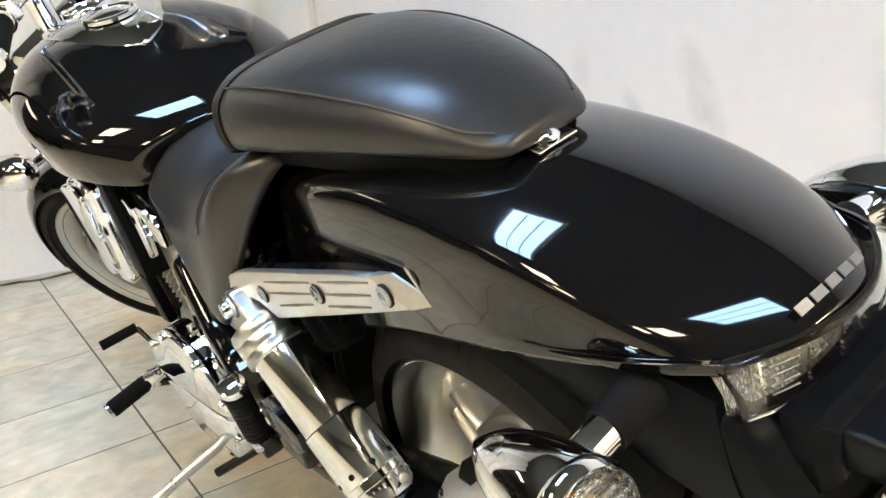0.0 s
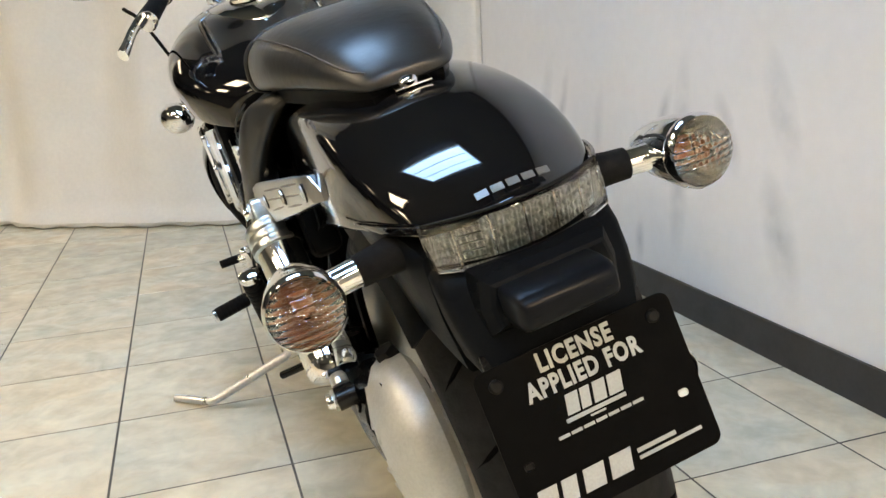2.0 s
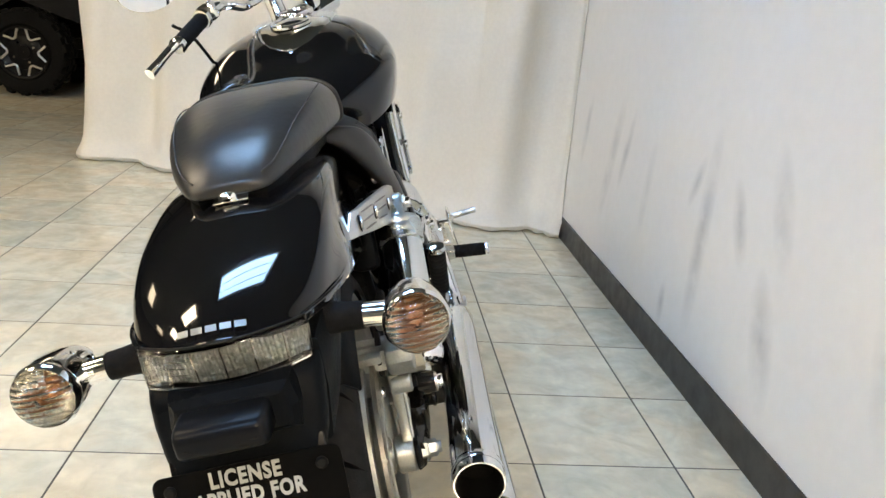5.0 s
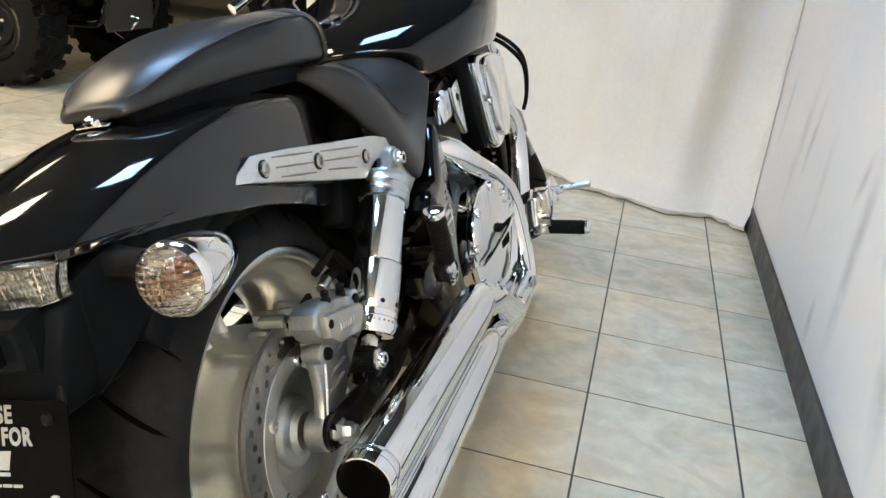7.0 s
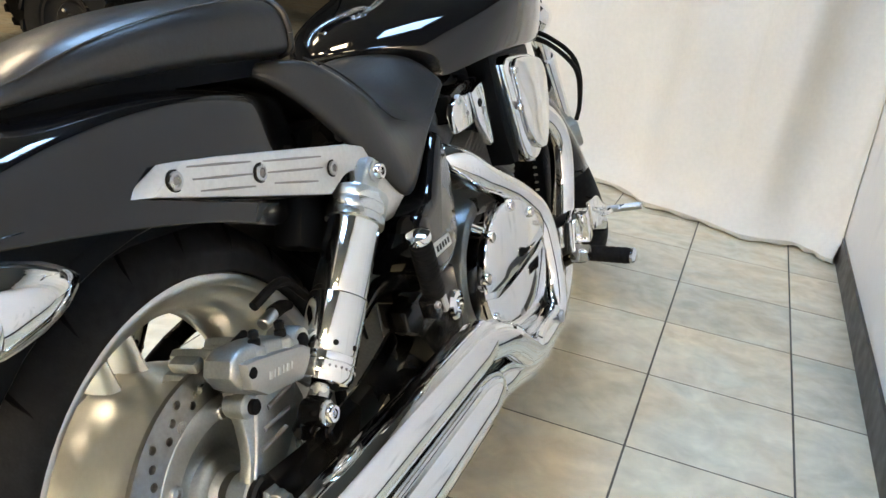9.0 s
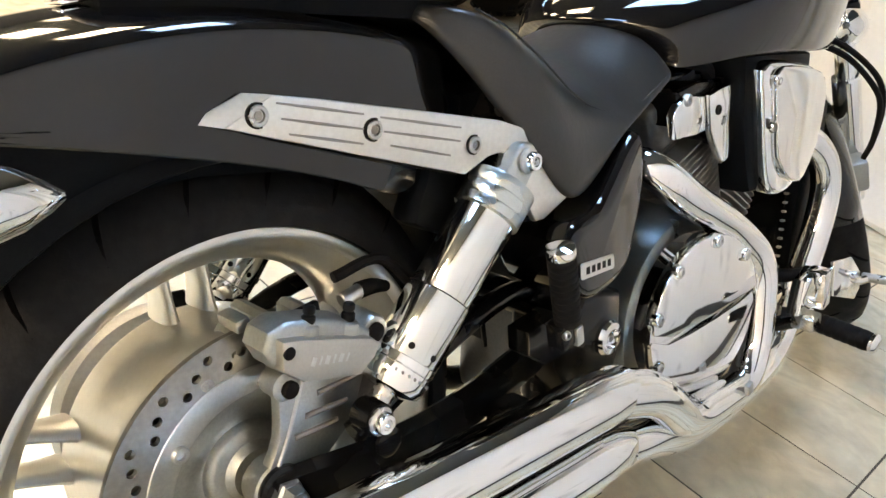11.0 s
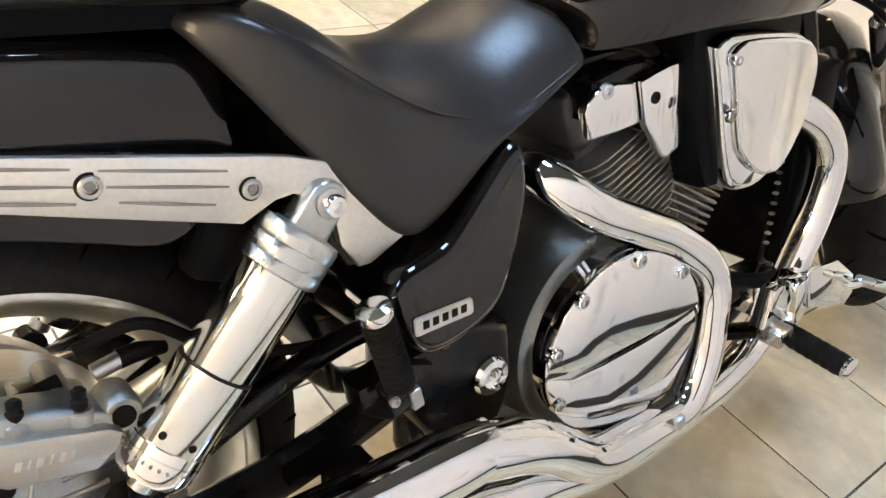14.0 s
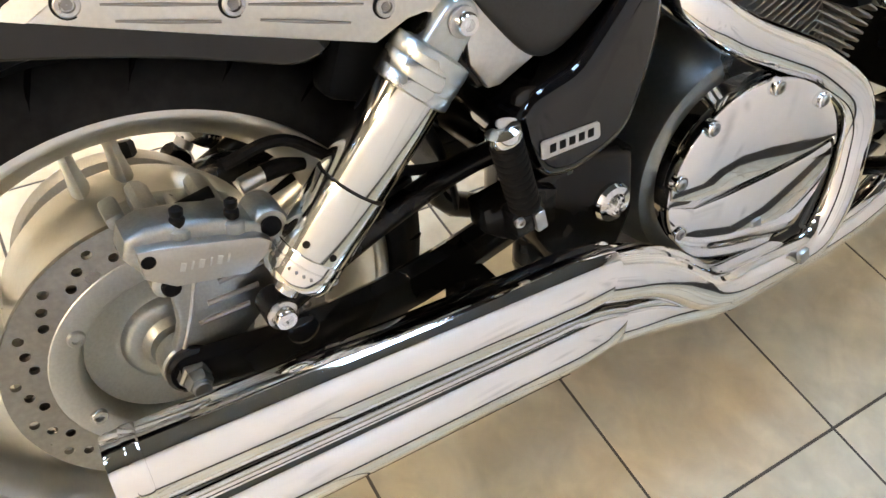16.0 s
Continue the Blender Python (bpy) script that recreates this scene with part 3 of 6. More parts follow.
for k in range(6):
    a = 2 * math.pi * k / 6 + 0.45
    part("carrier_bolt", socket_screw((0.105, 0.099 * math.cos(a), 0.099 * math.sin(a)), (1, 0, 0), 0.0085, 0.005), STEEL, rear)
part("valve", rod((0.012, 0.12, -0.145), (0.014, 0.10, -0.12), 0.004), STEEL, rear)

# rear axle, swing arm
bp("axle_nut", hexbolt((0.140, 0, 0.312), (1, 0, 0), 0.017, 0.014, hexbolt((0.152, 0, 0.312), (1, 0, 0), 0.013, 0.014)), NUT, "zinc axle nut")
bp("axle_end", rod((0.13, 0, 0.312), (0.172, 0, 0.312), 0.009), NUT)
bp("axle_block", lathe([(0.024, 0.132), (0.0255, 0.134), (0.0255, 0.140), (0.022, 0.143)], (0, 0, 0.312), (1, 0, 0), 32), FRAME, "black swing arm end")
for s in (1, -1):
    arm = tube([(s * 0.136, -0.012, 0.312), (s * 0.140, 0.03, 0.308), (s * 0.143, 0.12, 0.303), (s * 0.140, 0.25, 0.311), (s * 0.12, 0.42, 0.338), (s * 0.10, 0.50, 0.345)], [0.024, 0.027, 0.029, 0.029, 0.029, 0.03], 8, 5, flat=0.6)
    bp("swing_arm", arm, FRAME, "glossy black swing arm")
    bp("swing_arm_brace", tube([(s * 0.145, 0.08, 0.345), (s * 0.14, 0.20, 0.40), (s * 0.12, 0.33, 0.425), (s * 0.10, 0.44, 0.41)], 0.014, 10, 4), FRAME)
bp("swing_arm_bolt", lathe([(0.016, 0), (0.016, 0.004), (0.012, 0.007), (0.006, 0.007)], (0.170, 0.104, 0.338), (1, 0, 0), 20), FRAME)
bp("cross_tube", rod((-0.13, 0.40, 0.40), (0.13, 0.40, 0.40), 0.022), FRAME)

# final drive on the left
drive = lathe([(0.03, -0.075), (0.105, -0.078), (0.118, -0.088), (0.120, -0.108), (0.112, -0.124), (0.086, -0.142), (0.055, -0.150), (0.03, -0.152)], (0, -0.005, 0.315), (1, 0, 0), 48)
fd = bp("final_drive", drive, DRIVE, "cast aluminium shaft drive housing")
part("drive_neck", tube([(-0.105, 0.07, 0.335), (-0.115, 0.13, 0.335), (-0.12, 0.20, 0.335)], [0.050, 0.050, 0.042], 18, 5), FRAME, fd)
part("filler_cap", hexbolt((-0.10, 0.02, 0.425), (-0.35, 0, 1), 0.016, 0.018), BLACK_INK, fd)
for k in range(7):
    a = 2 * math.pi * k / 7
    part("drive_bolt", hexbolt((-0.12, 0.103 * math.cos(a), 0.315 + 0.103 * math.sin(a)), (-1, 0, 0), 0.007, 0.008), STEEL, fd)
for k in range(6):
    a = 2 * math.pi * k / 6
    part("drive_rib", tube([(-0.151, 0.035 * math.cos(a), 0.315 + 0.035 * math.sin(a)), (-0.138, 0.088 * math.cos(a), 0.315 + 0.088 * math.sin(a))], 0.004, 8, 3), DRIVE, fd)
bp("drive_shaft_tube", tube([(-0.12, 0.18, 0.335), (-0.115, 0.48, 0.345)], 0.036, 16, 3), FRAME)


# shocks
def make_shock(s):
    top, low = Vector((s * 0.172, 0.282, 0.608)), Vector((s * 0.166, 0.085, 0.372))
    ax = (low - top).normalized()
    root = bp("shock_absorber", lathe([(0.012, 0.03), (0.012, 0.29)], top, ax, 16), STEEL, "chrome covered rear shock absorber")
    up_ = Vector((0, -ax.y, -ax.z)).normalized()
    sd_ = Vector((0, -up_.z, up_.y))
    clev = [top + sd_ * 0.019 * math.cos(radians(q)) + up_ * 0.019 * math.sin(radians(q)) for q in range(0, 181, 20)] + [top - sd_ * 0.021 - up_ * 0.036, top + sd_ * 0.021 - up_ * 0.036]
    part("upper_clevis", slab([(p.y, p.z) for p in clev], top.x - 0.013, top.x + 0.013, 0.004, 3), ZINC, root, "polished upper mount")
    part("upper_collar", lathe([(0.026, 0.030), (0.036, 0.032), (0.0375, 0.036), (0.0375, 0.046), (0.0366, 0.0475), (0.0375, 0.049), (0.0375, 0.060), (0.0366, 0.0615), (0.0375, 0.063), (0.0375, 0.072), (0.034, 0.074)], top, ax, 40), ZINC, root, "ribbed aluminium collar")
    part("upper_shroud", lathe([(0.0335, 0.072), (0.0335, 0.170), (0.0325, 0.172)], top, ax, 40), SHROUD, root, "chrome upper shroud")
    # Raised black ring; the gap's shade is put into its colour.
    part("shroud_seam", lathe([(0.0330, 0.1694), (0.0353, 0.1698), (0.0353, 0.1710), (0.0345, 0.1712)], top, ax, 40, cap=False), BLACK_INK, root, "black ring drawn for the shaded gap between the shrouds")
    part("lower_shroud", lathe([(0.033, 0.1705), (0.0355, 0.171), (0.0355, 0.240), (0.0345, 0.242)], top, ax, 40), SHROUD, root, "chrome lower shroud")
    part("adjuster_ring", lathe([(0.034, 0.2405), (0.0355, 0.242), (0.0355, 0.250), (0.034, 0.251), (0.0355, 0.252), (0.0355, 0.266), (0.032, 0.274), (0.018, 0.280)], top, ax, 40), CHROME, root, "chrome preload ring")
    q = ax.to_track_quat("Z", "Y")
    for k in range(8):
        a = 2 * math.pi * k / 8
        d = q @ Vector((math.cos(a), math.sin(a), 0))
        # Holes drawn as proud black discs, their shade in the colour.
        part("adjuster_hole", rod(top + ax * 0.231 + d * 0.0345, top + ax * 0.231 + d * 0.0362, 0.0035, 10), BLACK_INK, root)
    for k in range(30):
        a = 2 * math.pi * k / 30
        d = q @ Vector((math.cos(a), math.sin(a), 0))
        p = top + ax * 0.2575 + d * 0.0356
        part("adjuster_mark", box(p, (0.0014, 0.0026, 0.0030), 0.0003, (0, 0, 0)), GROOVE, root)
    part("lower_eye", lathe([(0.010, -0.014), (0.0165, -0.013), (0.0165, 0.013), (0.010, 0.014)], low, (1, 0, 0), 24), FRAME, root)
    for p, r in ((top, 0.014), (low, 0.015)):
        part("mount_washer", lathe([(r, 0), (r, 0.003), (r * 0.9, 0.004)], p + Vector((s * 0.014, 0, 0)), (s, 0, 0), 24), STEEL, root)
        part("mount_bolt", socket_screw(p + Vector((s * 0.016, 0, 0)), (s, 0, 0), r * 0.75, 0.010), CHROME, root)
    return root


make_shock(1)
make_shock(-1)


# fender rail covers
def make_rail(s):
    def skew(y, z):
        return 0.14 * y
    outline = [(-0.038, 0.6580), (0.004, 0.6835), (0.053, 0.6780), (0.155, 0.664), (0.255, 0.650), (0.300, 0.637), (0.326, 0.610), (0.360, 0.566), (0.363, 0.557), (0.328, 0.535), (0.316, 0.534),
               (0.298, 0.560), (0.294, 0.584), (0.276, 0.609), (0.258, 0.616), (0.242, 0.613), (0.224, 0.603), (0.213, 0.597), (0.099, 0.624), (0.005, 0.647)]
    bm = slab(outline, 0.122, 0.1320, 0.0022, 2, skew=skew)
    ob = bp("fender_rail_cover", bm if s > 0 else mirrored(bm), BRUSHED, "satin aluminium fender rail cover")
    back = slab([(y * 0.97 + 0.004, z - 0.003) for y, z in outline], 0.104, 0.1217, 0.002, 1, skew=skew)
    part("rail_backing", back if s > 0 else mirrored(back), FRAME, ob)
    tip = bmesh.new()
    near = [tip.verts.new((0.1320 + dx + 0.14 * y, y, z)) for y, z, dx in ((0.004, 0.6835, -0.0004), (-0.038, 0.6580, -0.0004), (-0.063, 0.6620, -0.0095), (-0.017, 0.6850, -0.0080))]
    back_ = [tip.verts.new((0.1215 + 0.14 * v.co.y, v.co.y, v.co.z)) for v in near]
    tip.faces.new(near)
    tip.faces.new(list(reversed(back_)))
    for i in range(4):
        tip.faces.new((near[i], back_[i], back_[(i + 1) % 4], near[(i + 1) % 4]))
    part("rail_tip", tip if s > 0 else mirrored(tip), BRUSHED, ob, "bevelled rail end", smooth=False)
    for y, z, r in ((-0.009, 0.667, 0.0112), (0.103, 0.649, 0.0112), (0.222, 0.627, 0.0105)):
        x = s * (0.1320 + 0.14 * y)
        # Black ring stands for the shaded gap round each flush bolt.
        part("rail_washer", lathe([(r, -0.002), (r, 0.0006), (r * 0.84, 0.0006)], (x, y, z), (s, 0, 0), 24, cap=False), BLACK_INK, ob)
        part("rail_bolt", lathe([(r * 0.84, 0), (r * 0.84, 0.0022), (r * 0.74, 0.0032), (r * 0.50, 0.0032), (r * 0.46, 0.0006), (0.0004, 0.0004)], (x, y, z), (s, 0, 0), 24, cap=False), STEEL, ob)
        # Grey hex disc puts the socket's shade into the colour.
        part("bolt_socket", lathe([(r * 0.40, 0.0008), (r * 0.39, 0.0018), (0.0004, 0.0018)], (x, y, z), (s, 0, 0), 6, cap=False), GROOVE, ob)
    for y0, y1 in ((0.012, 0.092), (0.114, 0.204)):
        for k in range(3):
            t = (k - 1) * 0.0135
            a = (y0 + (0.007 * (k == 0)) - 0.004 * (k == 2), 0.6655 - 0.165 * y0 + t)
            b = (y1 - 0.012 * (k == 0) * (y0 > 0.1), 0.6655 - 0.165 * y1 + t)
            pts = [(s * (0.1322 + 0.14 * (a[0] + (b[0] - a[0]) * f)), a[0] + (b[0] - a[0]) * f, a[1] + (b[1] - a[1]) * f) for f in (0, 0.5, 1)]
            # Grooves drawn as thin grey lines proud of the plate.
            part("rail_groove", tube(pts, [0.0010, 0.0017, 0.0010], 6, 4), GROOVE, ob)
    return ob


make_rail(1)
make_rail(-1)
for s in (1, -1):
    bp("helmet_hook", lathe([(0.004, 0), (0.007, 0.003), (0.007, 0.008), (0.004, 0.011)], (s * 0.142, 0.279, 0.656), (s, 0, 0.25), 18), DARK_STEEL, "small chrome seat knob")

# rear fender
FY = [0.235, 0.21, 0.17, 0.12, 0.06, 0.0, -0.06, -0.12, -0.17, -0.22, -0.26, -0.29, -0.312, -0.328]
FTOP = [0.738, 0.745, 0.753, 0.760, 0.764, 0.764, 0.759, 0.749, 0.738, 0.723, 0.708, 0.695, 0.682, 0.670]
FLOW = [0.650, 0.600, 0.568, 0.588, 0.607, 0.622, 0.634, 0.645, 0.652, 0.657, 0.660, 0.661, 0.662, 0.661]
FW = [0.112, 0.116, 0.119, 0.120, 0.120, 0.120, 0.120, 0.120, 0.119, 0.115, 0.109, 0.101, 0.093, 0.085]


def fender_ring(i):
    """Crowned top, tight shoulder, flat side."""
    w, zt, zl = FW[i], FTOP[i], FLOW[i]
    ws, h = w * 0.92, zt - zl
    half = [(0, zt), (0.3 * ws, zt - 0.0026), (0.55 * ws, zt - 0.0080), (0.75 * ws, zt - 0.0138), (0.89 * ws, zt - 0.0190), (0.95 * ws, zt - 0.0245), (0.985 * ws, zt - 0.0335)]
    z0 = min(zt - 0.056, zl + 0.72 * h)
    fl = 1 - min(max((-FY[i] - 0.14) / 0.16, 0), 1)
    half += [((1 + 0.015 * fl) * ws, z0), ((1 + 0.04 * fl) * ws, z0 - 0.3 * (z0 - zl)), ((1 + 0.065 * fl) * ws, z0 - 0.62 * (z0 - zl)), ((1 + 0.076 * fl) * ws, zl + 0.012), ((1 + 0.087 * fl) * ws, zl)]
    bow = 0.038 * max(0, (-FY[i] - 0.12) / 0.208) ** 1.5
    ring = [(x, FY[i] + bow * (x / w) ** 2, max(z, zl)) for x, z in half]
    return [(-x, y, z) for x, y, z in reversed(ring[1:])] + ring


fen = bp("rear_fender", loft([fender_ring(i) for i in range(len(FY))], closed=False, cap=False), PAINT, "glossy black rear fender")
soften(fen)
m_ = fen.modifiers.new("thick", "SOLIDIFY")
m_.thickness, m_.offset = 0.003, -1.0
for k in range(5):
    lt = badge_figure((k - 2) * 0.0136, 0.0128, 0.0062)
    for v in lt.verts:
        v.co.z -= 3.1 * v.co.x ** 2
    part("emblem_block", place(lt, pose(-0.002, -0.3178, 0.6815, 46, 0, 0)), SILVER_INK, fen, smooth=False)

# tail lamp
def tail_sheet(dy, z0, z1, w):
    rings = []
    for f in (0, 0.15, 0.5, 0.85, 1.0):
        z = z0 + (z1 - z0) * f
        row = []
        for k in range(-12, 13):
            u = k / 12
            yt, yb = -0.329 + 0.036 * u * u, -0.315 + 0.012 * u * u
            row.append((u * w * (1 - 0.04 * f), yt + (yb - yt) * f + dy - 0.004 * math.sin(f * math.pi), z + (-0.003 + 0.012 * f) * u * u))
        rings.append(row)
    return loft(rings, closed=False, cap=False)


def reflector_cells(columns, rows):
    """A faceted reflector: every cell is a shallow sunk pyramid."""
    bm = bmesh.new()

    def at(u, f, dip):
        yt, yb = -0.329 + 0.036 * u * u, -0.315 + 0.012 * u * u
        return bm.verts.new((u * 0.080 * (1 - 0.04 * f), yt + (yb - yt) * f + 0.010 + dip, 0.666 - 0.043 * f + (-0.003 + 0.012 * f) * u * u))
    grid = [[at(-1 + 2 * i / columns, j / rows, 0) for i in range(columns + 1)] for j in range(rows + 1)]
    rnd_ = random.Random(8)
    for j in range(rows):
        for i in range(columns):
            c = at(-1 + 2 * (i + 0.3 + 0.4 * rnd_.random()) / columns, (j + 0.3 + 0.4 * rnd_.random()) / rows, 0.0022 + 0.0014 * rnd_.random())
            q = (grid[j][i], grid[j][i + 1], grid[j + 1][i + 1], grid[j + 1][i])
            for k in range(4):
                bm.faces.new((q[k], q[(k + 1) % 4], c))
    return bm


tail = bp("tail_lamp", reflector_cells(26, 5), FROSTED, "clear lens tail lamp with faceted reflector", smooth=False)
lens = part("lens", tail_sheet(0.0, 0.669, 0.619, 0.083), LENS, tail, "clear lens")
m_ = lens.modifiers.new("thick", "SOLIDIFY")
m_.thickness = 0.0015
part("lamp_rim", tube([(k / 8 * 0.0835, -0.329 + 0.038 * (k / 8) ** 2, 0.670 - 0.003 * (k / 8) ** 2) for k in range(-8, 9)], 0.0014, 8, 2), BLACK_INK, tail)
rnd = random.Random(21)
for k in range(-2, 3):
    x = k * 0.0290
    part("reflector_wall", tube([(x, -0.323 + 5.2 * x * x + 0.003, 0.664), (x * 0.97, -0.317 + 4.0 * x * x + 0.003, 0.625)], 0.0010, 6, 3), FOIL, tail)
    # Scattered chrome beads, added to imitate sparkle along each divider.
    glints = bmesh.new()
    for i in range(7):
        f = (i + 0.5) / 7
        bmesh.ops.create_icosphere(glints, subdivisions=1, radius=0.0009 + 0.0005 * rnd.random(), matrix=Matrix.Translation((x * (1 - 0.03 * f) + 0.006 * (rnd.random() - 0.5), -0.322 + 0.006 * f + (5.2 - 1.2 * f) * x * x, 0.663 - 0.037 * f)))
    part("reflector_studs", glints, CHROME, tail, "tiny chrome beads standing in for sparkle")
for i in range(5):
    z = 0.659 - 0.0070 * i
    part("reflector_rung", tube([(x, -0.322 + 0.0012 * i + (5.2 - 0.25 * i) * x * x, z) for x in (-0.0545, -0.0460, -0.0375)], 0.0008, 6, 3), CHROME, tail)
part("lamp_lip", tube([(k / 8 * 0.0775, -0.3170 + 0.0125 * (k / 8) ** 2, 0.6200 + 0.0088 * (k / 8) ** 2) for k in range(-8, 9)], 0.0011, 8, 2), SATIN, tail, "bright lower lens edge")
for s_ in (1, -1):
    for k in range(9):
        x = s_ * (0.0822 - k * 0.0016)
        part("lens_rib", tube([(x, -0.331 + 5.3 * x * x, 0.664), (x * 0.97, -0.324 + 4.6 * x * x, 0.628)], 0.0006, 5, 3), LENS, tail)

# rear mud guard and lamp box
rings = []
for y, w, zt, zb in ((0.06, 0.090, 0.64, 0.605), (-0.04, 0.098, 0.665, 0.612), (-0.12, 0.103, 0.670, 0.605), (-0.19, 0.104, 0.668, 0.585), (-0.235, 0.100, 0.662, 0.560), (-0.268, 0.092, 0.650, 0.540), (-0.290, 0.086, 0.640, 0.528)):
    rings.append([(w * 0.97, y, zt), (w, y, zt - 0.004), (w * 0.985, y, (zt + zb) / 2), (w * 0.90, y, zb + 0.004), (w * 0.86, y, zb), (-w * 0.86, y, zb), (-w * 0.90, y, zb + 0.004), (-w * 0.985, y, (zt + zb) / 2), (-w, y, zt - 0.004), (-w * 0.97, y, zt)])
guard = bp("rear_mudguard", loft(rings), PLASTIC, "matt black plastic rear mudguard")
# back face: a tapering panel with turned-in edges
rings = []
for z, yb, w in ((0.632, -0.286, 0.0845), (0.624, -0.302, 0.0850), (0.612, -0.312, 0.0850), (0.590, -0.322, 0.0835), (0.565, -0.330, 0.0800), (0.545, -0.335, 0.0760), (0.530, -0.338, 0.0690), (0.524, -0.336, 0.0600)):
    rings.append([(-w, -0.24, z), (-w, yb + 0.012, z), (-w + 0.003, yb + 0.005, z), (-w + 0.010, yb, z), (w - 0.010, yb, z), (w - 0.003, yb + 0.005, z), (w, yb + 0.012, z), (w, -0.24, z)])
gb = part("guard_back", loft(rings), PLASTIC, guard)
# trapezoid hood round the lamp box
hood = loft([[(x * a_, y_, z0_ + (z1_ - z0_) * (v + 1) / 2) for x, v in ((-1, -1), (-1.04, 0), (-0.96, 1), (0.96, 1), (1.04, 0), (1, -1))] for a_, y_, z0_, z1_ in ((0.062, -0.312, 0.566, 0.626), (0.059, -0.330, 0.571, 0.622), (0.053, -0.338, 0.577, 0.616), (0.050, -0.340, 0.580, 0.613))])
part("guard_hood", hood, PLASTIC, guard, smooth=False)
lb_rings = []
for y, f, zt, zb in ((-0.340, 1.0, 0.6195, 0.582), (-0.356, 1.0, 0.6200, 0.582), (-0.372, 0.985, 0.6190, 0.583), (-0.379, 0.95, 0.6160, 0.586), (-0.382, 0.88, 0.6110, 0.590)):
    w, r, zt = 0.0425 * f, 0.0055, zt - 0.006
    ring = []
    for cx, cz, a0 in ((w - r, zt - r, 0), (-w + r, zt - r, 90), (-w + 0.006, zb + 0.006, 180), (w - 0.006, zb + 0.006, 270)):
        rr = r if a0 < 180 else 0.006
        ring += [(cx + rr * math.cos(radians(a0 + q)), y, cz + rr * math.sin(radians(a0 + q))) for q in (0, 30, 60, 90)]
    lb_rings.append(ring)
for ring in lb_rings:
    for i, p in enumerate(ring):
        ring[i] = (p[0] - 0.005, p[1], p[2])
lb = bp("plate_lamp", loft(lb_rings), LAMP_BOX, "satin black plastic plate lamp box")
for x in (-0.036, 0.026):
    part("lamp_screw", lathe([(0.0050, 0), (0.0050, 0.0016), (0.003, 0.0018), (0.0026, 0.0006)], (x, -0.3795, 0.5925), (0, -1, -0.3), 14), BLACK_INK, lb)

# dealer plate
PT = pose(0, -0.3595, 0.502, 90 - 16.7, 0, 0)
PD = PT @ pose(0, -0.0145, 0)
pl = bmesh.new()
w, h = 0.090, 0.068
outl = []
for cx, cy, a0 in ((w - 0.009, h - 0.009, 0), (-w + 0.009, h - 0.009, 90), (-w + 0.009, -h + 0.009, 180), (w - 0.009, -h + 0.009, 270)):
    outl += [(cx + 0.009 * math.cos(radians(a0 + q)), cy + 0.009 * math.sin(radians(a0 + q))) for q in (0, 22, 45, 67, 90)]
f = pl.faces.new([pl.verts.new((x, y, 0)) for x, y in outl])
r_ = bmesh.ops.extrude_face_region(pl, geom=[f])
bmesh.ops.translate(pl, vec=(0, 0, -0.002), verts=[v for v in r_["geom"] if isinstance(v, bmesh.types.BMVert)])
plate = bp("dealer_plate", place(pl, PD), PLATE_BLACK, "black dealer plate with white lettering", smooth=False)


def plate_text(body, size, width, x, y, bold=0.0, spin=0):
    bm = text_mesh(body, size, width, 0.0002, bold)
    part("plate_lettering", place(bm, PT @ pose(x, y, 0.0006, 0, 0, spin)), PLATE_INK, plate, smooth=False)


plate_text("LICENSE", 0.0212, 0.068, -0.002, 0.0420, 0.0008)
plate_text("APPLIED FOR", 0.0212, 0.106, -0.001, 0.0226, 0.0008)


def plate_bar(x, y, wx, wy, mat_=None, slant=0):
    bm = box((0, 0, 0.0004), (wx, wy, 0.0005), 0)
    for v in bm.verts:
        v.co.x += v.co.y * slant
    part("plate_bar", place(bm, PT @ pose(x, y, 0)), mat_ or PLATE_INK, plate, smooth=False)


def plate_letter(x, y, w, h):
    """A plain slanted block."""
    plate_bar(x, y, w * 0.86, h, None, 0.2)


for _, x, w_ in (("t", -0.0205, 0.013), ("e", -0.0085, 0.010), ("a", 0.0045, 0.013), ("m", 0.0190, 0.015)):
    plate_letter(x, 0.0015, w_, 0.0165)
plate_bar(-0.003, -0.0105, 0.055, 0.0032)
plate_bar(-0.003, -0.0145, 0.014, 0.0016)
for k in range(7):
    plate_bar(-0.037 + k * 0.0115, -0.0205, 0.0098, 0.0026)
for _, x, w_ in (("t", -0.068, 0.020), ("e", -0.0485, 0.016), ("a", -0.026, 0.022), ("m", -0.001, 0.023)):
    plate_letter(x, -0.0605, w_, 0.0185)
plate_bar(0.034, -0.0575, 0.037, 0.0035)
plate_bar(0.0455, -0.0635, 0.060, 0.003)
for x, y in ((-0.074, 0.039), (0.0705, 0.038)):
    part("plate_bolt", place(lathe([(0.006, 0), (0.006, 0.002), (0.004, 0.004), (0.001, 0.004)], (0, 0, 0), (0, 0, 1), 16), PT @ pose(x, y, 0)), BLACK_INK, plate)
for x, y in ((-0.073, -0.030), (0.0712, -0.0307)):
    # Slots drawn as flat chips, white on the right, black on the left.
    part("plate_slot", place(box((0, 0, 0.0003), (0.0085, 0.006, 0.0006), 0.002), PT @ pose(x, y, 0)), WHITE_INK if x > 0 else BLACK_INK, plate)
bp("plate_bracket", box((0, -0.334, 0.535), (0.15, 0.006, 0.05), 0.002, (-16.7, 0, 0)), FRAME)


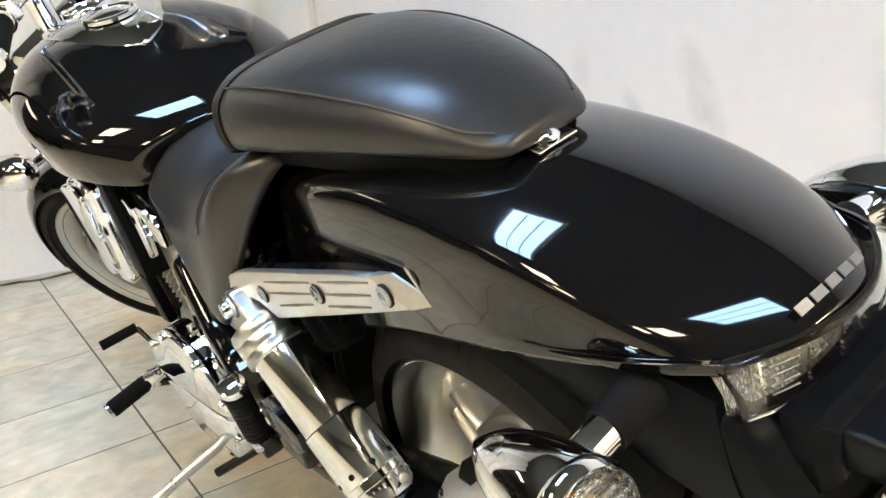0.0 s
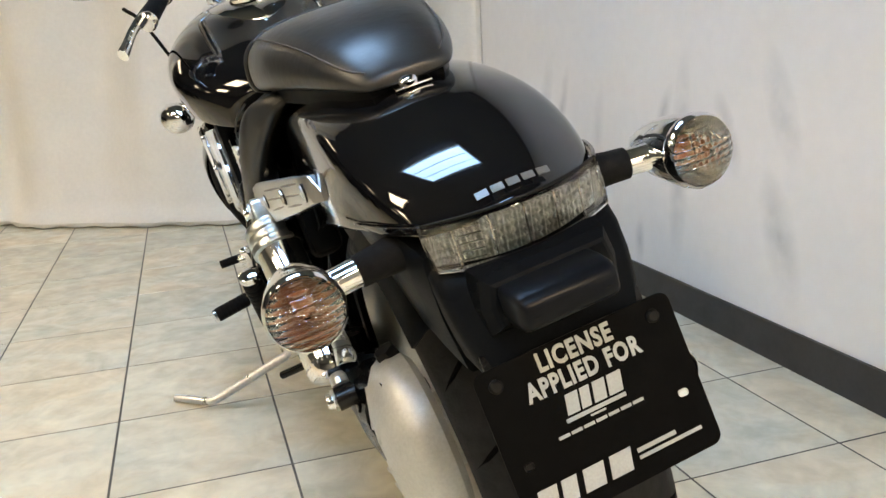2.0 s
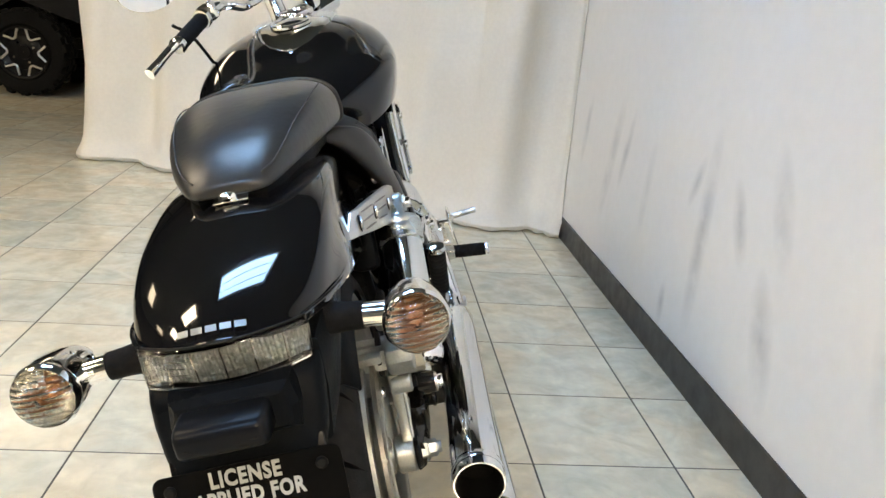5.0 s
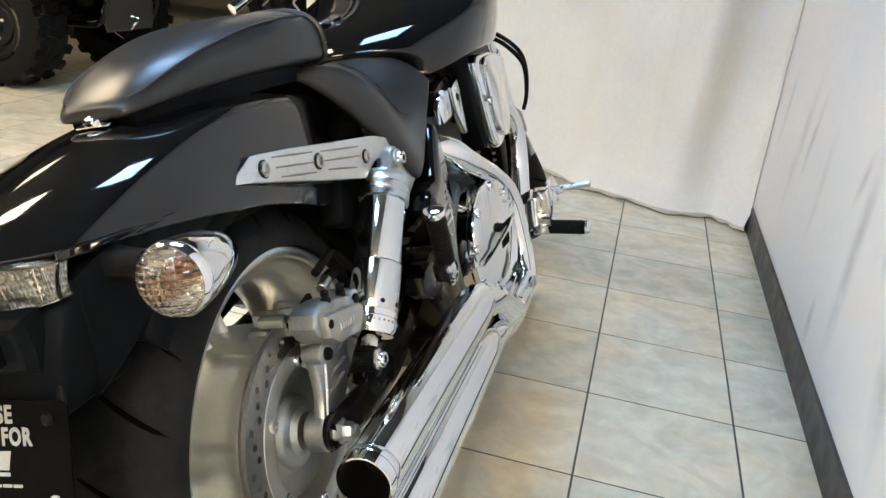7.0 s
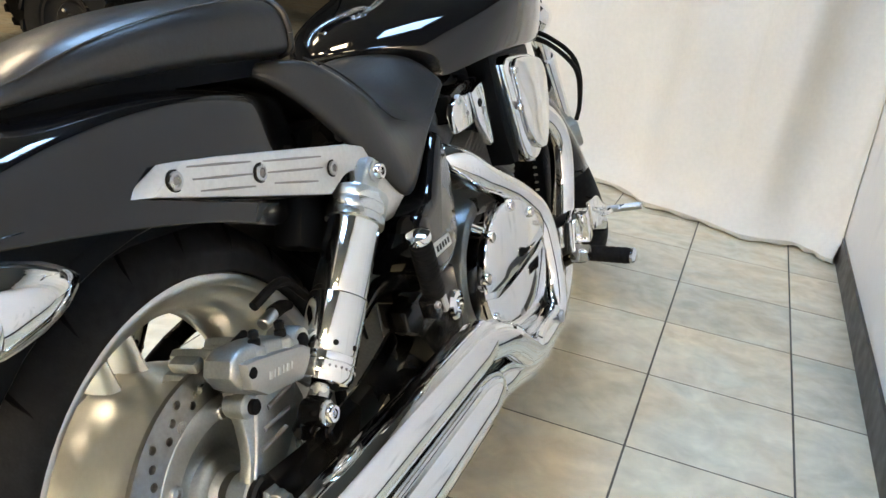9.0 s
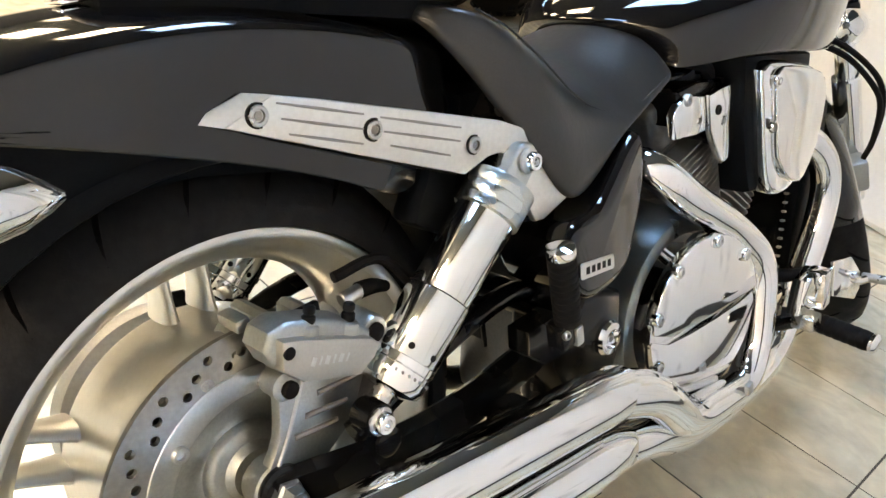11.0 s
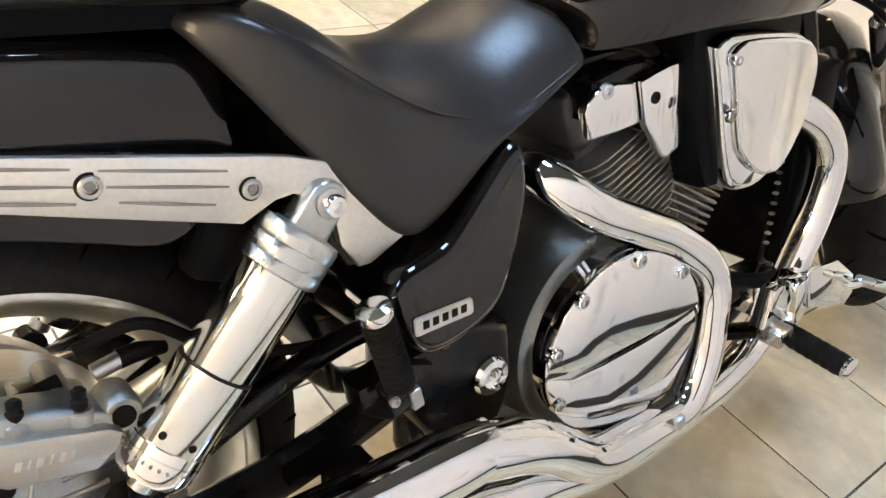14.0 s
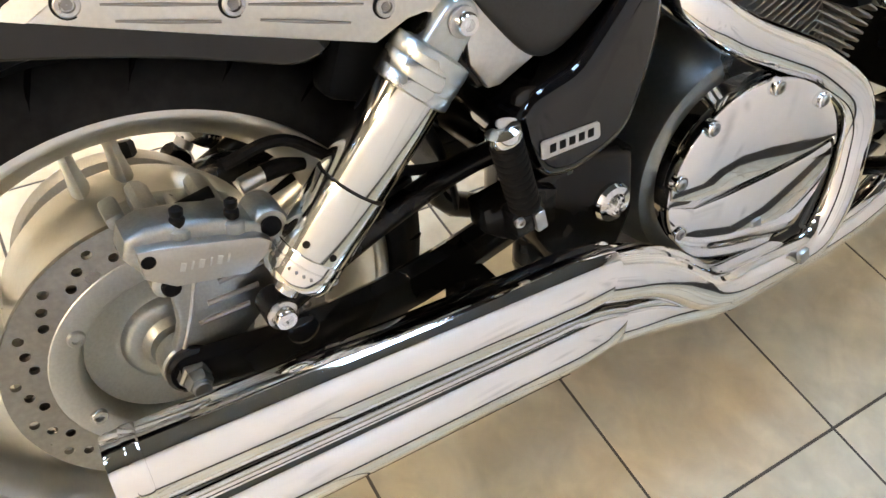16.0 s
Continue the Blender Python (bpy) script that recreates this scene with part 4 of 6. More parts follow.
# bullet indicators
def make_indicator(s, c, aim, stem_end, r=0.033, length=0.105):
    root = bp("indicator", lathe([(r * 0.93, 0.010), (r * 0.95, 0.0), (r * 0.99, 0.0), (r, 0.008), (r * 1.01, 0.016), (r * 0.98, 0.028), (r * 0.88, 0.05), (r * 0.66, 0.075), (r * 0.36, 0.094), (0.004, length)], c, -Vector(aim), 40, cap=False), CHROME, "chrome bullet turn signal with a clear lens")
    c, aim = Vector(c), Vector(aim).normalized()
    part("rim_ring", lathe([(r * 0.96, 0.004), (r * 1.03, 0.0), (r * 1.04, -0.006), (r * 0.99, -0.010)], c, aim, 40, cap=False), CHROME, root)
    q = aim.to_track_quat("Z", "Y")
    bowl = lathe([(0.004, -0.034), (r * 0.4, -0.031), (r * 0.7, -0.020), (r * 0.88, -0.006), (r * 0.95, 0.004)], c, aim, 32, cap=False)
    part("reflector", bowl, FOIL, root)
    part("bulb", lathe([(0.006, -0.034), (0.0085, -0.030), (0.0095, -0.024), (0.0085, -0.017), (0.004, -0.013)], c, aim, 20), AMBER, root, "amber bulb")
    ln = part("lens", lathe([(r * 0.96, 0.002), (r * 0.93, 0.006), (r * 0.75, 0.010), (r * 0.45, 0.0125), (r * 0.15, 0.0135), (0.0005, 0.0136)], c, aim, 40, cap=False), RIBBED, root, "clear ribbed lens")
    so = ln.modifiers.new("thick", "SOLIDIFY")
    so.thickness = 0.002
    e = Vector(stem_end)
    m0 = c - aim * 0.025 + (e - c).normalized() * r * 0.9
    part("collar", tube([m0, m0.lerp(e, 0.34)], 0.0130, 18, 1), CHROME, root, "chrome stem collar")
    part("stem", tube([m0.lerp(e, 0.34), m0.lerp(e, 0.6), e], [0.0148, 0.0155, 0.0185], 18, 3), RUBBER, root, "black rubber stem")
    return root


make_indicator(1, (0.184, -0.290, 0.634), (0.05, -1, 0.02), (0.085, -0.245, 0.640))
make_indicator(-1, (-0.186, -0.284, 0.634), (-0.05, -1, 0.02), (-0.085, -0.245, 0.640))

# added black block ahead of the fender, hiding bright floor behind the gap
bp("battery_box", box((0, 0.325, 0.590), (0.19, 0.11, 0.17), 0.02), PLASTIC, "plain black block closing the gap under the seat")

# inner fender over the tyre
arc = []
for k in range(19):
    a = radians(8 + 7 * k)
    arc.append([(x * 0.108, 0.338 * math.cos(a) - (0.012 if abs(x) > 0.9 else 0) * math.cos(a), 0.3145 + (0.338 - (0.022 if abs(x) > 0.9 else 0)) * math.sin(a)) for x in (-1, -0.85, -0.4, 0, 0.4, 0.85, 1)])
inf = bp("inner_fender", loft(arc, closed=False, cap=False), PLASTIC, "black plastic inner fender")
m_ = inf.modifiers.new("thick", "SOLIDIFY")
m_.thickness = 0.004
for s in (1, -1):
    bp("inner_fender_box", box((s * 0.108, 0.225, 0.575), (0.045, 0.075, 0.10), 0.012, (-20, 0, 0)), PLASTIC, "black plastic inner fender box")

# pillion seat
PY = [-0.111, -0.108, -0.098, -0.076, -0.038, 0.03, 0.100, 0.170, 0.220, 0.241, 0.256, 0.260]
PW = [0.030, 0.043, 0.052, 0.063, 0.078, 0.095, 0.110, 0.118, 0.121, 0.121, 0.118, 0.110]
PT_ = [0.768, 0.773, 0.781, 0.796, 0.816, 0.833, 0.845, 0.848, 0.847, 0.845, 0.840, 0.828]
PB = [0.759, 0.756, 0.756, 0.758, 0.761, 0.764, 0.765, 0.763, 0.762, 0.761, 0.763, 0.772]


def seat_ring(y, w, zt, zb, n=2.6, bowz=0.0):
    r = []
    f = min(max((y + 0.05) / 0.25, 0), 1)
    n, nt = n + 1.0 * f, 2.2 + 0.7 * f
    for k in range(28):
        a = 2 * math.pi * k / 28
        c, s = math.cos(a), math.sin(a)
        x = w * abs(c) ** (2 / n) * (1 if c >= 0 else -1)
        zz = abs(s) ** (2 / (nt if s > 0 else 5)) * (1 if s >= 0 else -1)
        mid = zb + (zt - zb) * 0.35
        r.append((x * (1.0 - 0.05 * max(0, s)), y - bowz * (x / max(w, 1e-6)) ** 2, mid + (zt - mid) * zz if zz > 0 else mid + (mid - zb) * zz))
    return r


pil = bp("pillion_seat", loft([seat_ring(*q) for q in zip(PY, PW, PT_, PB)]), VINYL, "black vinyl pillion seat with stitched seams")
soften(pil)
for off in (0.0,):
    ring = [Vector(p) for p in seat_ring(0.252, 0.1205, 0.8445, 0.762)]
    part("piping", tube(ring + [ring[0]], 0.0042, 8, 2), PIPING, pil, "raised black piping")
for s in (1, -1):
    pts = []
    for y, fx, fz in ((-0.099, 0.80, 0.35), (-0.080, 0.90, 0.62), (-0.05, 0.90, 0.80), (0.0, 0.88, 0.87), (0.06, 0.87, 0.91), (0.13, 0.86, 0.93), (0.195, 0.85, 0.94), (0.246, 0.84, 0.94)):
        w, zt, zb = interp(PY, PW, y), interp(PY, PT_, y), interp(PY, PB, y)
        mid = zb + (zt - zb) * 0.35
        xx = fx
        ff_ = min(max((y + 0.05) / 0.25, 0), 1)
        zz = (1 - xx ** (2.6 + 1.0 * ff_)) ** (1 / (2.2 + 0.7 * ff_))
        pts.append((s * w * xx * 0.985, y, mid + (zt - mid) * zz + 0.0004))
    part("seam", tube(pts, 0.0011, 6, 5), THREAD, pil, "raised stitched seam")
bp("pillion_base", loft([[(-w_ * 0.86, y_, z_), (w_ * 0.86, y_, z_), (w_ * 0.82, y_, z_ - 0.022), (-w_ * 0.82, y_, z_ - 0.022)] for y_, w_, z_ in ((-0.094, 0.048, 0.760), (-0.06, 0.070, 0.765), (0.08, 0.103, 0.771), (0.255, 0.118, 0.769))]), PLASTIC, "black plastic seat base")
bp("seat_tab", box((0, -0.103, 0.7535), (0.040, 0.026, 0.003), 0.001, (12, 0, 0)), CHROME, "chrome seat tab")
bp("seat_knob", lathe([(0.008, 0), (0.0115, 0.001), (0.0122, 0.004), (0.0105, 0.0075), (0.0065, 0.0098), (0.0008, 0.0105)], (-0.003, -0.104, 0.754), (0, -0.22, 1), 24), CHROME, "chrome seat knob")

# rider seat
RY = [0.19, 0.215, 0.24, 0.27, 0.312, 0.342, 0.362, 0.391, 0.436, 0.483, 0.528, 0.585, 0.62, 0.655]
RT = [0.764, 0.766, 0.767, 0.767, 0.757, 0.737, 0.722, 0.711, 0.705, 0.703, 0.711, 0.741, 0.751, 0.752]
RE = [0.762, 0.761, 0.759, 0.743, 0.716, 0.697, 0.686, 0.671, 0.653, 0.643, 0.644, 0.668, 0.683, 0.698]
RB = [0.757, 0.725, 0.692, 0.649, 0.600, 0.565, 0.549, 0.550, 0.580, 0.618, 0.635, 0.659, 0.675, 0.690]
RW = [0.098, 0.125, 0.148, 0.168, 0.184, 0.191, 0.193, 0.191, 0.184, 0.176, 0.167, 0.157, 0.151, 0.146]
RTW = [0.085, 0.112, 0.140, 0.156, 0.164, 0.165, 0.162, 0.158, 0.152, 0.153, 0.154, 0.152, 0.148, 0.144]


def saddle_ring(i):
    zt, ze, zb, w, tw = RT[i], RE[i], RB[i], RW[i], RTW[i]
    d, h = zt - ze, ze - zb
    half = [(0, zt), (tw * 0.3, zt - 0.04 * d), (tw * 0.6, zt - 0.25 * d), (tw * 0.85, zt - 0.62 * d), (tw, ze), (tw + (w - tw) * 0.55, ze - 0.33 * h), (w * 0.995, zb + 0.34 * h), (w, zb + 0.14 * h), (w * 0.965, zb + 0.01 * h), (w * 0.90, zb + 0.05 * h), (w * 0.8, zb + 0.3 * h), (tw * 0.6, ze - 0.1 * h), (0, ze - 0.05 * h)]
    ring = [(x, RY[i], z) for x, z in half]
    return ring + [(-x, y, z) for x, y, z in reversed(ring[1:-1])]


sad = bp("rider_seat", loft([saddle_ring(i) for i in range(len(RY))]), VINYL, "black vinyl rider seat with deep side skirts")
soften(sad)
for s in (1, -1):
    pts = [(s * (RTW[i] + 0.0002), RY[i], RE[i] + 0.0005) for i in range(2, 13)]
    part("seam", tube(pts, 0.0013, 6, 4), PIPING, sad, "stitched black seam")

# fuel tank: y, how far the section bends forward at its sides, half width, height of it, top, lower edge half width and height
TANK = [(0.600, 2.4, 0.146, 0.700, 0.746, 0.142, 0.692), (0.606, 2.2, 0.150, 0.706, 0.758, 0.147, 0.692), (0.625, 1.8, 0.163, 0.720, 0.776, 0.158, 0.694), (0.66, 1.2, 0.184, 0.742, 0.798, 0.175, 0.700),
        (0.71, 0.7, 0.204, 0.762, 0.819, 0.191, 0.707), (0.77, 0.35, 0.220, 0.776, 0.839, 0.203, 0.713), (0.84, 0.1, 0.230, 0.786, 0.862, 0.210, 0.716), (0.92, 0, 0.233, 0.794, 0.893, 0.212, 0.716), (1.00, 0, 0.227, 0.800, 0.917, 0.206, 0.716),
        (1.10, 0, 0.204, 0.802, 0.930, 0.185, 0.718), (1.18, 0, 0.172, 0.802, 0.922, 0.154, 0.724), (1.24, 0, 0.125, 0.800, 0.892, 0.110, 0.738), (1.27, 0, 0.065, 0.800, 0.84, 0.058, 0.765)]


def tank_ring(y, bend, w, zm, zt, wb, zc):
    half = []
    for k in range(13):
        a = math.pi / 2 * (1 - k / 12)
        half.append((w * math.cos(a) ** (2 / 2.7) if k else 0.0, zm + (zt - zm) * (math.sin(a) ** (2 / 2.45) if k < 12 else 0)))
    half += [(w + (wb - w) * 0.35, zm + (zc - zm) * 0.5), (wb + (w - wb) * 0.12, zc + 0.004), (wb, zc), (wb * 0.93, zc + 0.004), (wb * 0.5, zc + 0.012), (0.0, zc + 0.014)]
    ring = [(x, y + bend * x * x, z) for x, z in half]
    return ring + [(-x, q, z) for x, q, z in reversed(ring[1:-1])]


tank = bp("fuel_tank", loft([tank_ring(*q) for q in TANK]), PAINT, "glossy black teardrop fuel tank")
soften(tank)
con = []
for y, w, z in ((0.838, 0.006, 0.858), (0.850, 0.022, 0.862), (0.878, 0.052, 0.873), (0.93, 0.082, 0.892), (1.00, 0.100, 0.914), (1.08, 0.106, 0.928), (1.16, 0.094, 0.927), (1.22, 0.06, 0.910)):
    con.append([(-w, y, z - 0.006 - w * 0.10), (-w * 0.98, y, z + 0.004 - w * 0.07), (-w * 0.90, y, z + 0.006 - w * 0.05), (-w * 0.45, y, z + 0.009), (0, y, z + 0.010), (w * 0.45, y, z + 0.009), (w * 0.90, y, z + 0.006 - w * 0.05), (w * 0.98, y, z + 0.004 - w * 0.07), (w, y, z - 0.006 - w * 0.10), (0, y, z - 0.02)])
console = part("console", loft(con), CHROME, tank, "chrome tank console")
part("console_rim", tube([r_[0] for r_ in reversed(con)] + [r_[8] for r_ in con], 0.0045, 10, 4), CHROME, console)
part("gauge_ring", lathe([(0.050, -0.004), (0.050, 0.006), (0.047, 0.010), (0.042, 0.009), (0.040, 0.005)], (0, 1.125, 0.938), (0, -0.12, 1), 40, cap=False), CHROME, console)
part("gauge_glass", lathe([(0.041, 0.0045), (0.020, 0.0062), (0.001, 0.0066)], (0, 1.125, 0.938), (0, -0.12, 1), 32, cap=False), BLACK_INK, console, "dark speedometer face")
cap_ = lathe([(0.050, -0.002), (0.050, 0.004), (0.047, 0.007), (0.042, 0.007), (0.040, 0.004), (0.026, 0.008), (0.004, 0.010)], (0, 0.985, 0.919), (0, -0.22, 1), 36)
part("fuel_cap", cap_, CHROME, tank, "round chrome fuel cap")
# --- engine ---
eng = bp("crankcase", box((0, 0.74, 0.30), (0.22, 0.50, 0.27), 0.03, seg=3), ENGINE, "dark grey engine crankcase")
part("sump", box((0, 0.74, 0.155), (0.16, 0.42, 0.05), 0.012), ENGINE, eng)
CC = Vector((0.0, 0.673, 0.343))
for s in (1, -1):
    hs = lathe([(0.150, 0.05), (0.150, 0.10), (0.146, 0.134), (0.1405, 0.164), (0.1385, 0.170), (0.134, 0.172), (0.120, 0.172)], CC + Vector((0, 0.004, -0.002)), (s, 0, 0), 72)
    bp("clutch_housing" if s > 0 else "generator_housing", hs, HOUSING, "dark satin round engine side housing")
    cov = lathe([(0.1222, 0.150), (0.1222, 0.2040), (0.1200, 0.2050), (0.06, 0.2050), (0.002, 0.2050)], CC, (s, 0, 0), 72)
    cob = bp("clutch_cover" if s > 0 else "generator_cover", cov, CHROME, "chrome round engine side cover")
    out = [(CC.y + 0.1225 * math.cos(radians(a)), CC.z + 0.1225 * math.sin(radians(a))) for a in range(6, 180, 6)]
    out += [(0.5535, 0.340), (0.590, 0.331), (0.640, 0.336), (0.700, 0.346), (0.755, 0.358), (0.789, 0.369)]
    low_ = [(CC.y + 0.1223 * math.cos(radians(a)), CC.z + 0.1223 * math.sin(radians(a))) for a in range(188, 366, 6)]
    low_ += [(0.7895, 0.360), (0.755, 0.347), (0.700, 0.334), (0.640, 0.323), (0.592, 0.318), (0.5545, 0.329)]
    lf_ = slab(low_, 0.2080, 0.2225, 0.0012, 2, skew=lambda y, z: 0.14 * (y - 0.674) + 0.04 * (0.345 - z))
    part("lower_face", lf_ if s > 0 else mirrored(lf_), CHROME, cob, "sloping chrome lower face")
    pl_ = slab(out, 0.2080, 0.2240, 0.0014, 2, skew=lambda y, z: 0.14 * (y - 0.674) + 0.03 * (0.40 - z))
    part("raised_face", pl_ if s > 0 else mirrored(pl_), CHROME, cob, "raised chrome cover face")
    for a in (46, 88, 134, 170, 208):
        p = CC + Vector((s * (0.2165 + 0.0150 * math.cos(radians(a))), 0.1150 * math.cos(radians(a)), 0.1150 * math.sin(radians(a))))
        part("bolt_boss", lathe([(0.0105, 0), (0.0105, 0.010), (0.0096, 0.0115), (0.0080, 0.0115), (0.0075, 0.008)], p, (s, 0, 0), 20, cap=False), CHROME, cob)
        part("cover_bolt", socket_screw(p + Vector((s * 0.007, 0, 0)), (s, 0, 0), 0.0068, 0.006), STEEL, cob)


def fin_plate(hx, hy, z, t):
    """A thin plate with well rounded corners."""
    rings = []
    for f, q in ((0.985, 0), (1.0, 0.25), (1.0, 0.75), (0.985, 1.0)):
        rings.append([(f * hx * abs(math.cos(a)) ** 0.42 * (1 if math.cos(a) >= 0 else -1), f * hy * abs(math.sin(a)) ** 0.42 * (1 if math.sin(a) >= 0 else -1), z + t * (q - 0.5)) for a in (2 * math.pi * k / 32 for k in range(32))])
    return loft(rings)


def cylinder(base, tilt, n):
    """A finned barrel with a chrome head cover, leaning in the fore and aft plane."""
    m = pose(0, base[0], base[1], tilt, 0, 0)
    core = box((0, 0, 0.09), (0.22, 0.14, 0.28), 0.02, seg=2)
    cyl = bp("cylinder", place(core, m), ENGINE, "dark engine cylinder with bright edged fins")
    for k in range(n):
        g = 1.0 - 0.03 * abs(k - n * 0.7) / n
        part("fin", place(fin_plate(0.1430 * g, 0.093 * g, -0.012 + k * 0.0112, 0.0040), m), FIN, cyl)
    head = box((0, 0, 0.225), (0.25, 0.15, 0.09), 0.02, seg=3)
    part("cylinder_head", place(head, m), ENGINE, cyl)
    return cyl


cylinder((0.815, 0.425), 26, 17)
cylinder((0.895, 0.425), -26, 17)
for s in (1, -1):
    a = slab([(0.627, 0.628), (0.632, 0.640), (0.648, 0.653), (0.680, 0.656), (0.7105, 0.654), (0.7285, 0.603), (0.690, 0.598), (0.641, 0.596)], 0.148, 0.162, 0.003, 3, skew=lambda y, z: -0.25 * max(0, z - 0.65))
    hc = bp("head_cover", a if s > 0 else mirrored(a), CHROME, "chrome cylinder head cover plates")
    b = slab([(0.7125, 0.655), (0.735, 0.662), (0.789, 0.675), (0.796, 0.660), (0.806, 0.612), (0.810, 0.562), (0.784, 0.549), (0.772, 0.553), (0.7305, 0.602)], 0.154, 0.168, 0.004, 3)
    part("head_plate", b if s > 0 else mirrored(b), CHROME, hc)
    part("plate_bolt", socket_screw((s * 0.157, 0.660, 0.650), (s, 0, 0), 0.009, 0.008), STEEL, hc)
    # Hole drawn as a black screw head, its darkness in the colour.
    part("plate_hole", socket_screw((s * 0.1675, 0.742, 0.633), (s, 0, 0), 0.0075, 0.003), BLACK_INK, hc)
    bk_ = slab([(0.646, 0.658), (0.705, 0.672), (0.790, 0.676), (0.800, 0.630), (0.778, 0.575), (0.700, 0.604), (0.650, 0.612)], 0.06, 0.150, 0.004, 2)
    part("head_body", bk_ if s > 0 else mirrored(bk_), FRAME, hc, "black cylinder head")
    # air cleaner cover
    o = [(0.803, 0.690), (0.830, 0.704), (0.91, 0.702), (0.995, 0.691), (1.028, 0.664), (1.035, 0.62), (1.024, 0.560), (0.985, 0.504), (0.938, 0.487), (0.888, 0.497), (0.858, 0.552), (0.832, 0.62)]
    bd = slab(o, 0.168, 0.205, 0.012, 3, curve=3)
    ac = bp("air_cleaner", bd if s > 0 else mirrored(bd), CHROME, "chrome shield shaped air cleaner cover")
    cy, cz = 0.922, 0.605
    ins = [(cy + (y - cy) * 0.90 + 0.007, cz + (z - cz) * 0.92) for y, z in o]
    ins[8], ins[9] = (0.956, 0.508), (0.922, 0.516)
    fc = slab(ins, 0.203, 0.216, 0.005, 3, curve=2)
    part("cover_face", fc if s > 0 else mirrored(fc), CHROME, ac, "flat raised chrome face")
    for y, z in ((0.832, 0.675), (0.840, 0.606)):
        part("boss", lathe([(0.0095, 0), (0.0092, 0.005), (0.0085, 0.0065), (0.0075, 0.004)], (s * 0.209, y, z), (s, 0, 0), 18, cap=False), CHROME, ac)
        part("cover_bolt", socket_screw((s * 0.2115, y, z), (s, 0, 0), 0.0068, 0.005), DARK_STEEL, ac)
    bp("intake_box", (lambda q: q if s > 0 else mirrored(q))(slab([(0.782, 0.712), (1.03, 0.715), (1.05, 0.60), (0.96, 0.49), (0.862, 0.494), (0.832, 0.545), (0.806, 0.61)], 0.06, 0.182, 0.012, 2)), PLASTIC, "black plastic intake box")
    bp("frame_tube", tube([(s * 0.05, 0.60, 0.640), (s * 0.085, 0.68, 0.665), (s * 0.10, 0.78, 0.690), (s * 0.08, 1.02, 0.74), (s * 0.03, 1.22, 0.82)], 0.019, 12, 5), FRAME, "black frame backbone tube")
    bp("down_tube", tube([(s * 0.04, 1.24, 0.78), (s * 0.085, 1.27, 0.55), (s * 0.10, 1.22, 0.28), (s * 0.10, 1.05, 0.155), (s * 0.11, 0.75, 0.145), (s * 0.115, 0.45, 0.20), (s * 0.115, 0.42, 0.36), (s * 0.115, 0.40, 0.55), (s * 0.105, 0.30, 0.66)], 0.020, 12, 5), FRAME, "black cradle frame tube")
    bp("coolant_hose", tube([(s * 0.11, 0.66, 0.705), (s * 0.135, 0.70, 0.700), (s * 0.14, 0.745, 0.690), (s * 0.12, 0.80, 0.66)], 0.010, 8, 4), RUBBER)
    bp("frame_bolt", hexbolt((s * 0.125, 0.743, 0.690), (s, 0, 0), 0.010, 0.010), CHROME)
bp("radiator", box((0, 1.205, 0.45), (0.25, 0.05, 0.36), 0.008, (-8, 0, 0)), FRAME, "black radiator")
for s in (1, -1):
    bp("radiator_side", slab([(1.17, 0.60), (1.25, 0.62), (1.275, 0.40), (1.24, 0.27), (1.18, 0.28), (1.165, 0.45)], s * 0.120, s * 0.145, 0.006, 2), PLASTIC, "black radiator side shroud")
for k in range(14):
    bp("radiator_fin", box((0.128, 1.16 - 0.0006 * k, 0.32 + k * 0.018), (0.008, 0.008, 0.004), 0.001), FIN)

